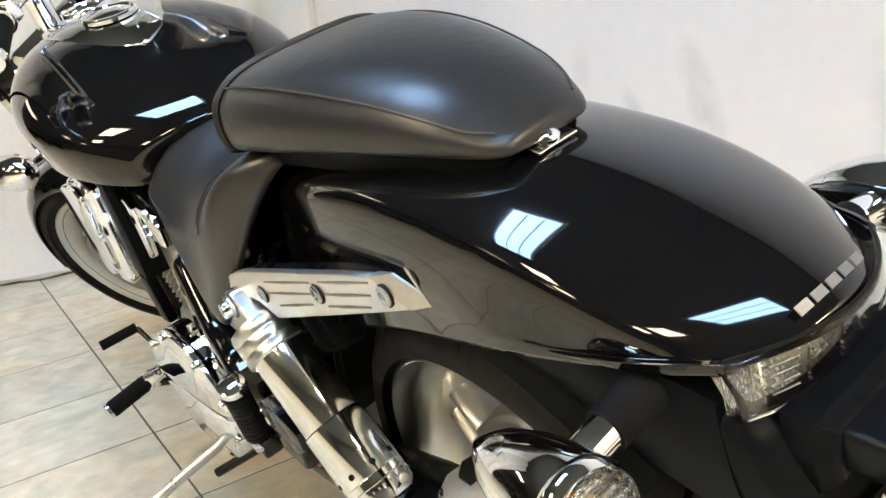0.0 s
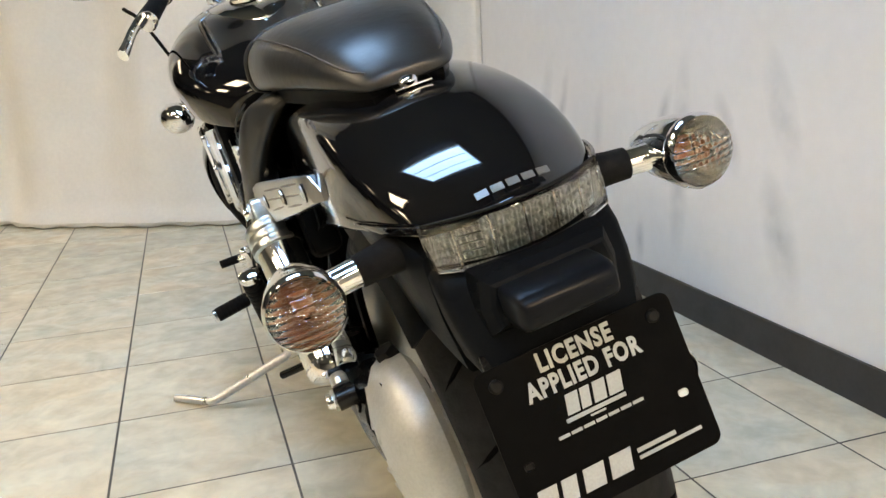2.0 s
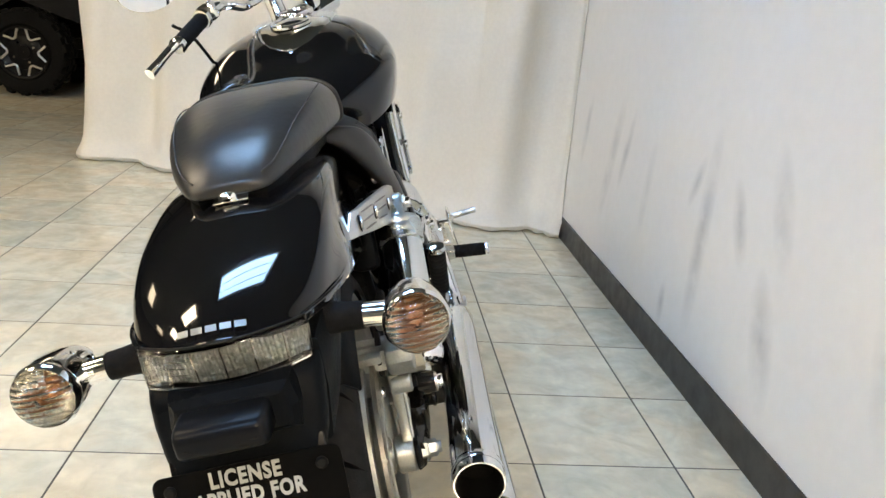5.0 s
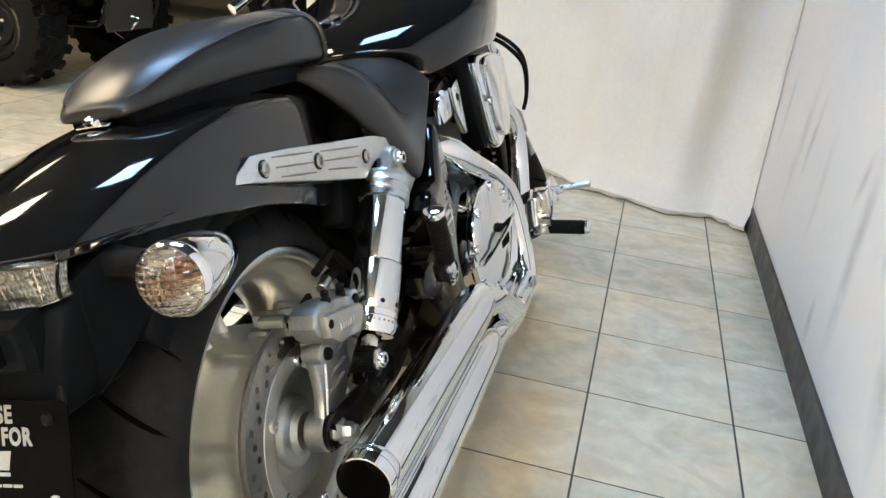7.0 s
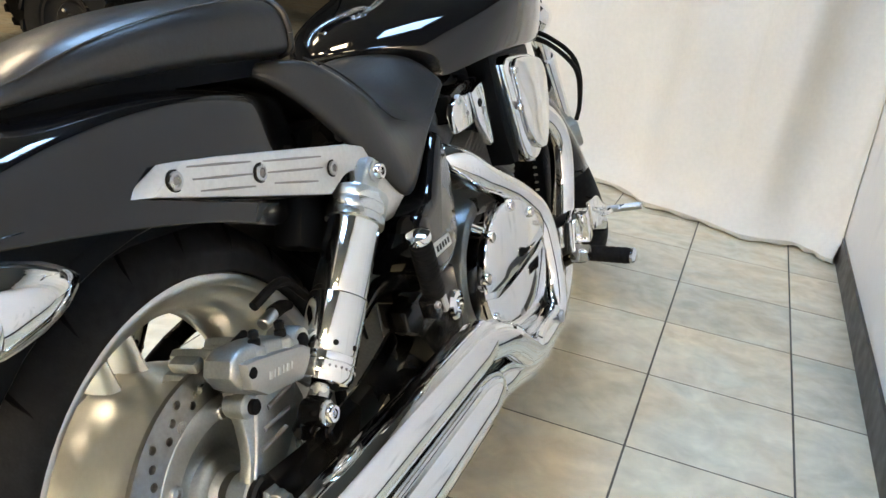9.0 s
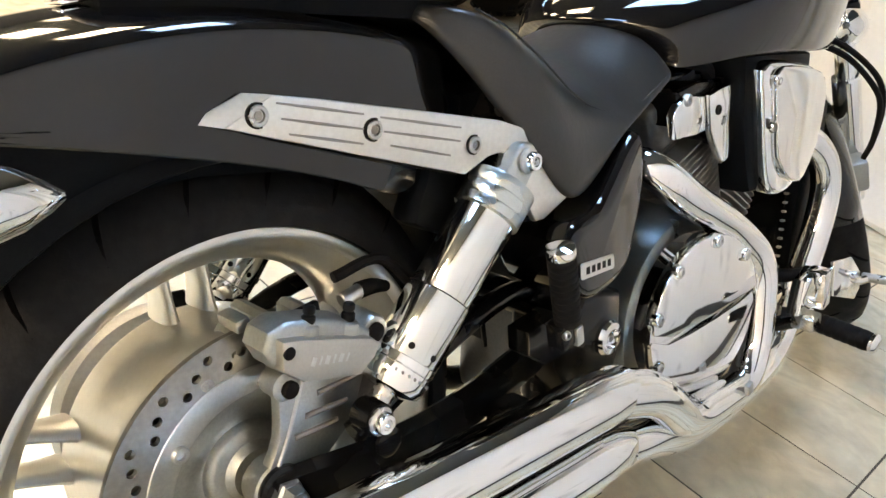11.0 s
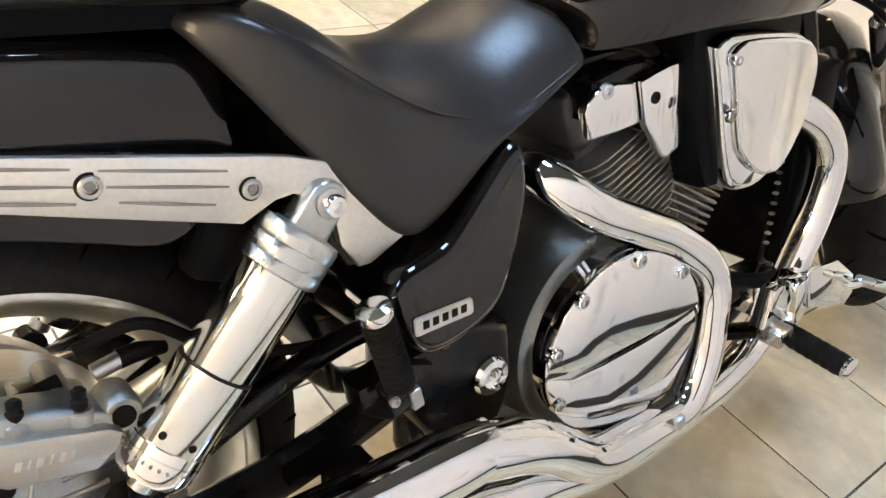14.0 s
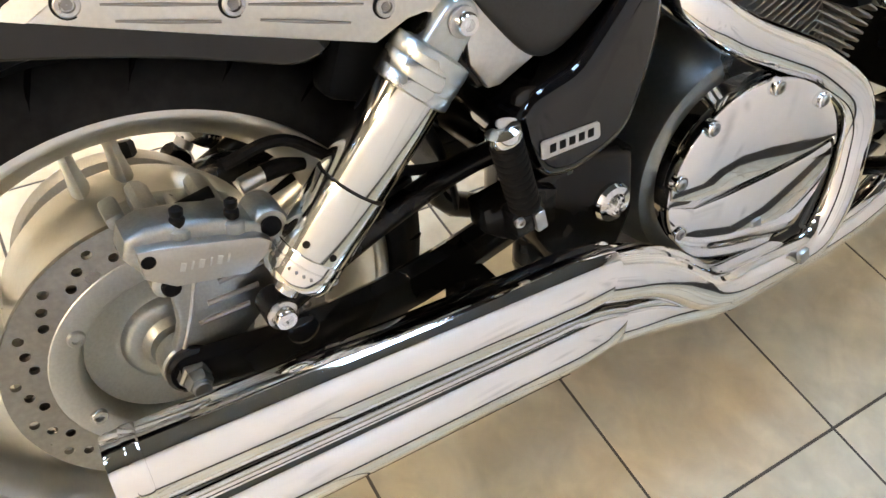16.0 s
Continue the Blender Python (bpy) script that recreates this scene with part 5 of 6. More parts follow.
# side covers, pivot, pegs
for s in (1, -1):
    def mr(q, s=s):
        return q if s > 0 else mirrored(q)
    def lean(y, z):
        return -0.11 * (y - 0.39) - 0.12 * (z - 0.48)
    sc = bp("side_cover", mr(slab([(0.328, 0.512), (0.345, 0.530), (0.372, 0.537), (0.405, 0.545), (0.440, 0.572), (0.480, 0.607), (0.505, 0.622), (0.518, 0.608), (0.520, 0.575), (0.513, 0.535), (0.493, 0.492), (0.475, 0.462), (0.446, 0.446), (0.395, 0.436), (0.358, 0.444), (0.335, 0.480)], 0.09, 0.2150, 0.016, 5, curve=3, skew=lean)), PAINT, "glossy black side cover")
    bd = mr(slab([(0.345, 0.487), (0.3455, 0.472), (0.348, 0.470), (0.422, 0.467), (0.425, 0.470), (0.424, 0.482), (0.421, 0.485), (0.348, 0.489)], 0.2148, 0.2178, 0.001, 1, skew=lean))
    badge = part("badge", bd, BRUSHED, sc, "small silver badge")
    mm = pose(s * 0.2185, 0.385, 0.478, 0, 0, 0) @ Matrix.Rotation(radians(90 * s + 6.3 * s), 4, "Z") @ Matrix.Rotation(radians(90 - 6.8), 4, "X") @ Matrix.Rotation(radians(-2 if s > 0 else 2), 4, "Z")
    for k in range(5):
        part("emblem_block", place(badge_figure((k - 2) * 0.0128, 0.0100, 0.0085), mm), BLACK_INK, badge, smooth=False)
    bp("pivot_plate", mr(slab([(0.380, 0.410), (0.46, 0.418), (0.520, 0.405), (0.530, 0.32), (0.515, 0.27), (0.42, 0.270), (0.385, 0.33)], 0.09, 0.172, 0.010, 3)), FRAME, "black frame pivot plate")
    pc = bp("pivot_cap", lathe([(0.024, 0), (0.025, 0.006), (0.022, 0.011), (0.014, 0.012), (0.012, 0.006), (0.006, 0.006), (0.005, 0.010), (0.001, 0.010)], (s * 0.172, 0.488, 0.347), (s, 0, 0), 28), CHROME, "chrome swing arm pivot cap")
    # passenger peg, folded up
    a, b = Vector((s * 0.2245, 0.2995, 0.513)), Vector((s * 0.2195, 0.3310, 0.421))
    pg = bp("passenger_peg", rod(a, b, 0.015, 20), RUBBER, "folded black rubber passenger footpeg")
    for k in range(10):
        f = 0.10 + 0.085 * k
        part("peg_ridge", lathe([(0.0152, 0), (0.0162, 0.001), (0.0162, 0.0075), (0.0152, 0.009)], a.lerp(b, f), b - a, 20), RUBBER, pg)
    part("peg_cap", lathe([(0.0165, 0.004), (0.0175, 0), (0.0165, -0.006), (0.009, -0.009)], a, b - a, 24), CHROME, pg, "chrome peg cap")
    part("peg_hinge", box(b + Vector((s * 0.001, 0.0135, -0.016)), (0.018, 0.013, 0.024), 0.002, (15, 0, 0)), STEEL, pg, "bright steel hinge block")
    part("peg_fork", box(b + Vector((-s * 0.006, -0.004, -0.013)), (0.026, 0.024, 0.032), 0.004, (15, 0, 0)), FRAME, pg, "black hinge fork")
    part("fork_bolt", socket_screw(b + Vector((s * 0.006, -0.012, -0.009)), (s, -0.2, 0), 0.0055, 0.005), STEEL, pg)
    bp("peg_bracket", mr(slab([(0.305, 0.405), (0.36, 0.415), (0.40, 0.40), (0.40, 0.36), (0.345, 0.352), (0.31, 0.375)], 0.15, 0.185, 0.004, 2)), FRAME)
    # rider peg
    pi, po = Vector((s * 0.255, 1.003, 0.266)), Vector((s * (0.368 if s > 0 else 0.345), 0.992, 0.258))
    rp = bp("rider_peg", rod(pi, po, 0.0165, 20), RUBBER, "black ribbed rubber rider footpeg")
    for k in range(7):
        part("peg_ridge", lathe([(0.0166, 0), (0.0174, 0.0015), (0.0174, 0.0095), (0.0166, 0.011)], pi.lerp(po, 0.08 + 0.12 * k), po - pi, 20), RUBBER, rp)
    part("peg_cap", lathe([(0.0175, -0.004), (0.0180, 0.002), (0.012, 0.006)], po, po - pi, 22), CHROME, rp, "steel peg cap")
    part("peg_mount", box(pi + Vector((-s * 0.018, 0.0, 0.0)), (0.05, 0.030, 0.034), 0.006), CHROME, rp)
    bp("peg_arm", tube([(s * 0.10, 0.96, 0.20), (s * 0.18, 0.99, 0.23), (s * 0.245, 1.003, 0.262)], 0.014, 10, 4), FRAME)

# brake pedal, shift lever
pd = bp("brake_pedal", tube([(0.21, 0.96, 0.315), (0.245, 1.04, 0.335), (0.285, 1.12, 0.318), (0.30, 1.142, 0.322)], 0.008, 10, 4), CHROME, "chrome brake pedal and lever")
part("pedal_pad", rod((0.290, 1.142, 0.322), (0.368, 1.142, 0.328), 0.0085, 16), STEEL, pd, "round steel pedal pad")
part("pedal_bracket", slab([(0.945, 0.285), (0.955, 0.345), (1.0, 0.36), (1.045, 0.35), (1.075, 0.315), (1.03, 0.295), (1.0, 0.285)], 0.235, 0.260, 0.004, 2), CHROME, pd, "chrome pedal bracket")
part("pedal_plate", slab([(0.982, 0.381), (1.066, 0.374), (1.128, 0.335), (1.142, 0.300), (1.122, 0.283), (1.006, 0.315)], 0.281, 0.290, 0.003, 2), CHROME, pd, "flat chrome pedal plate")
part("pedal_hinge", box((0.268, 0.988, 0.330), (0.034, 0.030, 0.070), 0.005, (12, 0, 0)), CHROME, pd)
part("pedal_hinge", box((0.262, 0.975, 0.272), (0.040, 0.036, 0.026), 0.005, (12, 0, 0)), STEEL, pd)
part("pedal_pivot", hexbolt((0.258, 0.985, 0.312), (1, 0, 0), 0.010, 0.012), STEEL, pd)
bp("pedal_hose", tube([(0.13, 0.82, 0.385), (0.185, 0.90, 0.355), (0.22, 0.96, 0.345), (0.235, 1.0, 0.345)], 0.012, 10, 5), RUBBER, "black rubber hose")
bp("pedal_box", box((0.20, 1.0, 0.315), (0.07, 0.075, 0.06), 0.010), CHROME, "chrome master cylinder")
sl = bp("shift_lever", tube([(-0.19, 0.92, 0.27), (-0.205, 1.0, 0.305), (-0.215, 1.09, 0.340)], 0.006, 10, 4), CHROME, "chrome shift lever")
part("shift_rubber", rod((-0.215, 1.095, 0.343), (-0.292, 1.099, 0.344), 0.0105, 16), RUBBER, sl, "black rubber shift pad")
part("shift_rod", tube([(-0.19, 0.70, 0.29), (-0.195, 0.92, 0.28)], 0.005, 8, 3), CHROME, sl)

# exhaust
def bent(points, radius, steps=7):
    """A run of straight lengths joined by round bends."""
    p = [Vector(q) for q in points]
    out_ = [p[0]]
    for a, b, c in zip(p, p[1:], p[2:]):
        u, v = (a - b), (c - b)
        cut_ = min(radius, u.length * 0.48, v.length * 0.48)
        u, v = b + u.normalized() * cut_, b + v.normalized() * cut_
        out_ += [u.lerp(b, t_ / steps).lerp(b.lerp(v, t_ / steps), t_ / steps) for t_ in range(steps + 1)]
    return out_ + [p[-1]]


up = bent([(0.100, 0.640, 0.535), (0.150, 0.560, 0.574), (0.186, 0.578, 0.554), (0.196, 0.630, 0.520), (0.205, 0.770, 0.456), (0.222, 0.848, 0.396), (0.236, 0.838, 0.275), (0.244, 0.800, 0.206), (0.247, 0.700, 0.209), (0.247, 0.602, 0.210), (0.243, 0.500, 0.288), (0.236, 0.410, 0.312)], 0.045)
ex = bp("exhaust_pipe", tube(up, [0.0245] * 2 + [0.0262] * 7 + [0.0275, 0.031, 0.033], 26, raw=True), CHROME, "polished chrome upper exhaust pipe")
U0, U1 = Vector((0.236, 0.435, 0.312)), Vector((0.214, -0.095, 0.300))
part("muffler", lathe([(0.031, 0), (0.0345, 0.02), (0.0365, 0.06), (0.0368, 0.40), (0.0368, 0.525), (0.0355, 0.5315), (0.0335, 0.5315)], U0, U1 - U0, 44, cap=False), CHROME, ex, "chrome straight muffler")
# Black lining and end disc give the bore its darkness by colour.
part("muffler_bore", lathe([(0.0331, 0), (0.0331, 0.06), (0.001, 0.0605)], U1, U0 - U1, 32, cap=False), BLACK_INK, ex, "dark muffler opening")
part("muffler_band", lathe([(0.0372, 0), (0.0380, 0.002), (0.0380, 0.012), (0.0372, 0.014)], U0.lerp(U1, 0.945), U1 - U0, 44, cap=False), CHROME, ex)
part("heat_shield_edge", tube([p + Vector((0.017, 0, 0)) + (CC - p).cross(Vector((1, 0, 0))).cross(Vector((-1, 0, 0))).normalized() * 0.0195 for p in up[26:54]], 0.0010, 6, raw=True), BLACK_INK, ex)
part("heat_shield_edge", tube([p + Vector((0.0195, 0, -0.0175)) for p in up[60:88]], 0.0010, 6, raw=True), BLACK_INK, ex)
part("shield_clamp", box((0.274, 0.741, 0.225), (0.008, 0.016, 0.020), 0.002, (20, 0, 0)), STEEL, ex)
part("muffler_seam", tube([U0.lerp(U1, f) + Vector((0.026, 0, -0.0262)) for f in (0.04, 0.3, 0.6, 0.98)], 0.0011, 6, 3), BLACK_INK, ex)
lo = [(0.10, 1.06, 0.585), (0.150, 1.115, 0.565), (0.172, 1.175, 0.525), (0.178, 1.210, 0.465), (0.178, 1.205, 0.390), (0.178, 1.170, 0.310), (0.180, 1.125, 0.235), (0.185, 1.06, 0.175), (0.195, 0.96, 0.150), (0.21, 0.80, 0.150), (0.226, 0.64, 0.170), (0.234, 0.52, 0.208), (0.234, 0.45, 0.222)]
el = bp("exhaust_pipe", tube(lo, [0.024] + [0.0275] * 8 + [0.027] * 4, 22, 6), CHROME, "polished chrome lower exhaust pipe")
D0, D1 = Vector((0.234, 0.47, 0.228)), Vector((0.228, -0.062, 0.220))
part("muffler", lathe([(0.018, 0), (0.026, 0.018), (0.0335, 0.05), (0.0358, 0.09), (0.0362, 0.40), (0.0362, 0.526), (0.035, 0.532), (0.033, 0.532)], D0, D1 - D0, 44, cap=False), CHROME, el, "chrome straight muffler")
part("muffler_bore", lathe([(0.0326, 0), (0.0326, 0.06), (0.001, 0.0605)], D1, D0 - D1, 32, cap=False), BLACK_INK, el, "dark muffler opening")
part("muffler_seam", tube([D0.lerp(D1, f) + Vector((0.025, 0, -0.0262)) for f in (0.18, 0.4, 0.7, 0.98)], 0.0011, 6, 3), BLACK_INK, el)
bp("muffler_bracket", box((0.175, 0.30, 0.27), (0.05, 0.05, 0.09), 0.006), FRAME)

# rear brake
cal = bp("brake_caliper", slab([(-0.030, 0.470), (-0.024, 0.486), (-0.006, 0.492), (0.030, 0.486), (0.062, 0.477), (0.088, 0.462), (0.094, 0.446), (0.084, 0.434), (0.066, 0.424), (0.003, 0.435), (-0.020, 0.452)], 0.122, 0.163, 0.006, 3), CAST, "cast aluminium brake caliper")
part("caliper_face", slab([(-0.019, 0.481), (0.001, 0.478), (0.048, 0.4665), (0.080, 0.458), (0.090, 0.450), (0.084, 0.438), (0.066, 0.4245), (0.003, 0.4365), (-0.019, 0.4535)], 0.158, 0.174, 0.0022, 2), CAST_FACE, cal, "smooth machined caliper face")
part("caliper_inner", slab([(-0.026, 0.450), (-0.016, 0.464), (0.010, 0.468), (0.060, 0.458), (0.086, 0.442), (0.070, 0.424), (-0.016, 0.430)], 0.056, 0.086, 0.006, 2), CAST, cal)
for y0_, y1_, zz_ in ((-0.006, 0.016, 0.482), (0.046, 0.070, 0.472)):
    part("caliper_bridge", slab([(y0_, zz_ - 0.030), (y0_ + 0.002, zz_ - 0.002), (y0_ + 0.008, zz_ + 0.003), (y1_ - 0.006, zz_ + 0.001), (y1_, zz_ - 0.006), (y1_, zz_ - 0.034)], 0.060, 0.146, 0.004, 2), CAST, cal)
part("pad_pin", rod((0.070, 0.030, 0.462), (0.150, 0.030, 0.472), 0.0045), STEEL, cal)
part("brake_pad", box((0.112, 0.030, 0.462), (0.008, 0.07, 0.030), 0.002, (12, 0, 0)), BLACK_INK, cal)
part("caliper_lug", lathe([(0.015, 0), (0.0175, 0.004), (0.0175, 0.036), (0.015, 0.040)], (0.120, 0.095, 0.456), (1, 0, 0), 28), CAST, cal)
part("lug_boot", lathe([(0.0100, 0), (0.0100, 0.003), (0.007, 0.004)], (0.1595, 0.095, 0.456), (1, 0, 0), 20), RUBBER, cal, "black rubber boot")
for y, z in ((0.017, 0.462), (0.062, 0.454)):
    part("screw_boss", lathe([(0.0115, 0), (0.0108, 0.019), (0.009, 0.021)], (0.156, y, z), (0.0, 0.12, 1), 20), CAST, cal)
    part("bleed_screw", lathe([(0.0056, 0.020), (0.0066, 0.022), (0.0066, 0.028), (0.0046, 0.030), (0.0058, 0.032), (0.0058, 0.037), (0.0035, 0.039)], (0.156, y, z), (0.0, 0.12, 1), 14), BLACK_INK, cal, "black capped screw")
part("caliper_pin", rod((0.166, -0.0125, 0.469), (0.1752, -0.0125, 0.469), 0.0062), RUBBER, cal)
part("pin_lug", lathe([(0.012, 0), (0.014, 0.004), (0.014, 0.026), (0.010, 0.029)], (0.122, 0.000, 0.424), (1, 0, 0), 22), CAST, cal)
part("hose_fitting", rod((0.118, 0.086, 0.478), (0.118, 0.112, 0.484), 0.008, 14), STEEL, cal)
part("fitting_boot", tube([(0.118, 0.108, 0.484), (0.116, 0.128, 0.484), (0.112, 0.150, 0.478)], [0.009, 0.0085, 0.006], 12, 4), RUBBER, cal, "black rubber hose boot")
part("abutment", box((0.100, -0.022, 0.480), (0.036, 0.016, 0.014), 0.004, (14, 0, 0)), CAST, cal)
for k in range(6):
    yy = 0.0125 + 0.0076 * k
    part("caliper_mark", box((0.1743, yy, 0.4545 - 0.16 * (yy - 0.010)), (0.0008, 0.0020 if k % 2 else 0.0046, 0.0082), 0.0002, (-22, 0, 0)), WHITE_INK, cal)
br = bp("caliper_bracket", slab([(-0.016, 0.290), (-0.023, 0.312), (-0.010, 0.338), (0.000, 0.362), (0.001, 0.40), (-0.004, 0.44), (0.03, 0.45), (0.10, 0.452), (0.110, 0.425), (0.100, 0.388), (0.084, 0.348), (0.036, 0.310), (0.008, 0.288)], 0.118, 0.134, 0.004, 2, curve=2), CAST, "cast aluminium caliper bracket")
for ya, za, yb_, zb_ in ((0.044, 0.398, 0.090, 0.402), (0.030, 0.378, 0.080, 0.379), (0.018, 0.359, 0.068, 0.361)):
    # Slots drawn as grey lines, the recess shade put into the colour.
    part("bracket_slot", tube([(0.1336, ya, za), (0.1336, yb_, zb_)], 0.0034, 8, 3), GROOVE, br)
part("bracket_boss", lathe([(0.022, 0.104), (0.027, 0.108), (0.027, 0.131), (0.024, 0.134)], (0, 0, 0.312), (1, 0, 0), 32), CAST, br)
part("bracket_rib", tube([(0.134, -0.006, 0.325), (0.135, 0.012, 0.370), (0.135, 0.03, 0.43)], 0.0022, 8, 3), ALU, br)
part("torque_pin", rod((0.148, 0.001, 0.423), (0.157, 0.001, 0.423), 0.0085), RUBBER, br)
bp("brake_hose", tube([(0.12, 0.075, 0.505), (0.125, 0.13, 0.515), (0.12, 0.19, 0.47), (0.115, 0.28, 0.43), (0.11, 0.42, 0.42)], 0.006, 8, 6), RUBBER)

# side stand
st = bp("side_stand", tube([(-0.13, 0.74, 0.205), (-0.20, 0.775, 0.185), (-0.30, 0.80, 0.158), (-0.385, 0.815, 0.136), (-0.415, 0.822, 0.133), (-0.450, 0.85, 0.141), (-0.488, 0.880, 0.150)], [0.012, 0.011, 0.010, 0.0095, 0.009, 0.009, 0.008], 12, 5), STEEL, "zinc plated side stand")
part("stand_pivot", box((-0.128, 0.735, 0.205), (0.03, 0.05, 0.05), 0.006), STEEL, st)
part("stand_spring", tube([(-0.16, 0.70, 0.175), (-0.25, 0.755, 0.150)], 0.009, 10, 3), FRAME, st)
bp("frame_red_cap", lathe([(0.006, 0), (0.009, 0.002), (0.009, 0.008), (0.006, 0.01)], (-0.14, 0.44, 0.26), (-1, 0, 0), 16), RED, "small red reflector cap")

# --- front end, turned to the left lock ---
AX = Vector((0, -0.53, 0.848)).normalized()
HEAD = Vector((0, 1.307, 0.90))
STEER = Matrix.Translation(HEAD) @ Matrix.Rotation(radians(37), 4, AX) @ Matrix.Translation(-HEAD)


def fp(name, bm, material, label="", parent=None, smooth=True):
    return bp(name, place(bm, STEER), material, label, parent, smooth)


front = bp("front_wheel", lathe([(0.03, -0.07), (0.045, -0.06), (0.04, -0.02), (0.04, 0.02), (0.045, 0.06), (0.03, 0.07)], (0, 0, 0), (1, 0, 0), 32), ALU, "cast aluminium front wheel hub")
front.matrix_basis = STEER @ Matrix.Translation((0, 1.715, 0.316))
make_tyre(0.316, 0.064, 0.06, 0.225, front, 16, "black front tyre")
make_rim(0.243, 0.048, front, ALU)
make_spokes(5, 0.04, 0.20, front, ALU, 0.15, 0.0, 0.022)
for s in (1, -1):
    make_disc(front, s * 0.062, 0.105, 0.148, 36, DARK_STEEL)
ff = []
for k in range(22):
    a = radians(8 + 8.2 * k)
    c, sn = math.cos(a), math.sin(a)
    w = 0.078 * (1 - 0.25 * abs(k - 11) / 11)
    ff.append([(x * w, 1.715 + (0.342 - 0.05 * abs(x) ** 2.6) * c, 0.316 + (0.342 - 0.05 * abs(x) ** 2.6) * sn) for x in (-1, -0.93, -0.75, -0.5, -0.25, 0, 0.25, 0.5, 0.75, 0.93, 1)])
fpf = fp("front_fender", loft(ff, closed=False, cap=False), PAINT, "glossy black front fender")
m_ = fpf.modifiers.new("thick", "SOLIDIFY")
m_.thickness = 0.004
for s in (1, -1):
    lo_, hi_ = Vector((s * 0.105, 1.715, 0.316)), Vector((s * 0.105, 1.330, 0.93))
    fk = fp("fork_leg", rod(lo_, lo_.lerp(hi_, 0.50), 0.031, 24), CHROME, "polished chrome fork slider")
    fp("fork_tube", rod(lo_.lerp(hi_, 0.48), hi_, 0.0225, 20), CHROME, "chrome fork tube", fk)
    fp("fork_cover", rod(lo_.lerp(hi_, 0.62), lo_.lerp(hi_, 0.97), 0.034, 24), CHROME, "chrome fork shroud", fk)
    fp("front_caliper", box((s * 0.105, 1.60, 0.39), (0.040, 0.055, 0.085), 0.010, (28, 0, 0)), CAST, "cast front brake caliper")
    fp("riser", rod((s * 0.055, 1.30, 0.935), (s * 0.055, 1.262, 1.02), 0.024, 24), CHROME, "chrome handlebar riser")
fp("triple_clamp", box((0, 1.325, 0.925), (0.27, 0.085, 0.035), 0.012, (32, 0, 0)), CHROME, "chrome upper fork clamp")
fp("triple_clamp", box((0, 1.42, 0.775), (0.26, 0.08, 0.035), 0.012, (32, 0, 0)), FRAME, "black lower fork clamp")
INV = STEER.inverted()
GE, GI = INV @ Vector((-0.220, 0.787, 0.925)), INV @ Vector((-0.180, 0.867, 0.964))
LT = INV @ Vector((-0.288, 0.737, 0.876))
dg = (GI - GE).normalized()
HB = [GE, GI, GI + dg * 0.08 + Vector((0.01, 0.01, -0.01)), Vector((-0.15, 1.235, 1.03)), Vector((-0.06, 1.262, 1.03))]
flip = lambda v, s: Vector((v.x * (1 if s < 0 else -1), v.y, v.z))
bar = fp("handlebar", tube([flip(v, -1) for v in HB] + [flip(v, 1) for v in reversed(HB)], 0.0128, 16, 6), CHROME, "chrome pulled back handlebar")
for s in (1, -1):
    g0, g1, d = flip(GE, s), flip(GI, s), flip(dg, s)
    gr = fp("grip", rod(g0, g1, 0.0172, 20), RUBBER, "black rubber grip", bar)
    fp("grip_end", lathe([(0.0175, 0), (0.019, -0.003), (0.019, -0.014), (0.015, -0.018), (0.004, -0.018)], g0, g1 - g0, 24), CHROME, "chrome grip end", bar)
    fp("grip_flange", lathe([(0.018, 0), (0.022, 0.002), (0.022, 0.010), (0.018, 0.012)], g1, g1 - g0, 24), CHROME, "", bar)
    l0, l4 = g1 + d * 0.06 + Vector((s * 0.03, 0.03, -0.012)), flip(LT, s)
    lev = [l0, l0.lerp(l4, 0.2) + Vector((s * 0.012, 0.012, 0)), l0.lerp(l4, 0.5) + Vector((s * 0.014, 0.014, 0)), l0.lerp(l4, 0.78) + Vector((s * 0.006, 0.006, 0)), l4]
    fp("lever", tube(lev, [0.011, 0.0100, 0.0095, 0.0100, 0.0120], 12, 5, flat=0.7), CHROME, "chrome control lever", bar)
    fp("switch_box", box(g1 + d * 0.035, (0.042, 0.055, 0.042), 0.010, (0, 0, s * 32)), CHROME, "chrome switch housing", bar)
    fp("lever_perch", box(g1 + d * 0.06 + Vector((s * 0.016, 0.018, -0.004)), (0.045, 0.05, 0.030), 0.010, (0, 0, s * 32)), CHROME, "", bar)
    mc = flip(INV @ Vector((-0.303, 1.0, 1.068)), s)
    fp("mirror_stem", tube([g1 + d * 0.06, g1 + d * 0.06 + Vector((0, 0.02, 0.05)), mc + Vector((-s * 0.03, 0.02, -0.02)), mc], 0.005, 8, 5), CHROME, "", bar)
    mi = lathe([(0.003, 0.022), (0.03, 0.018), (0.05, 0.006), (0.055, -0.004), (0.054, -0.007)], (0, 0, 0), (0, 1, 0.05), 32)
    fp("rear_view_mirror", place(mi, Matrix.Translation(mc) @ Matrix.Diagonal((1.6, 1, 1.1, 1))), CHROME, "chrome oval rear view mirror", bar)
hl = fp("headlamp", lathe([(0.02, -0.11), (0.06, -0.10), (0.085, -0.05), (0.092, 0.02), (0.092, 0.06), (0.085, 0.065), (0.07, 0.07), (0.01, 0.078)], (0, 1.50, 0.84), (0, 1, -0.05), 40), CHROME, "chrome headlamp shell")
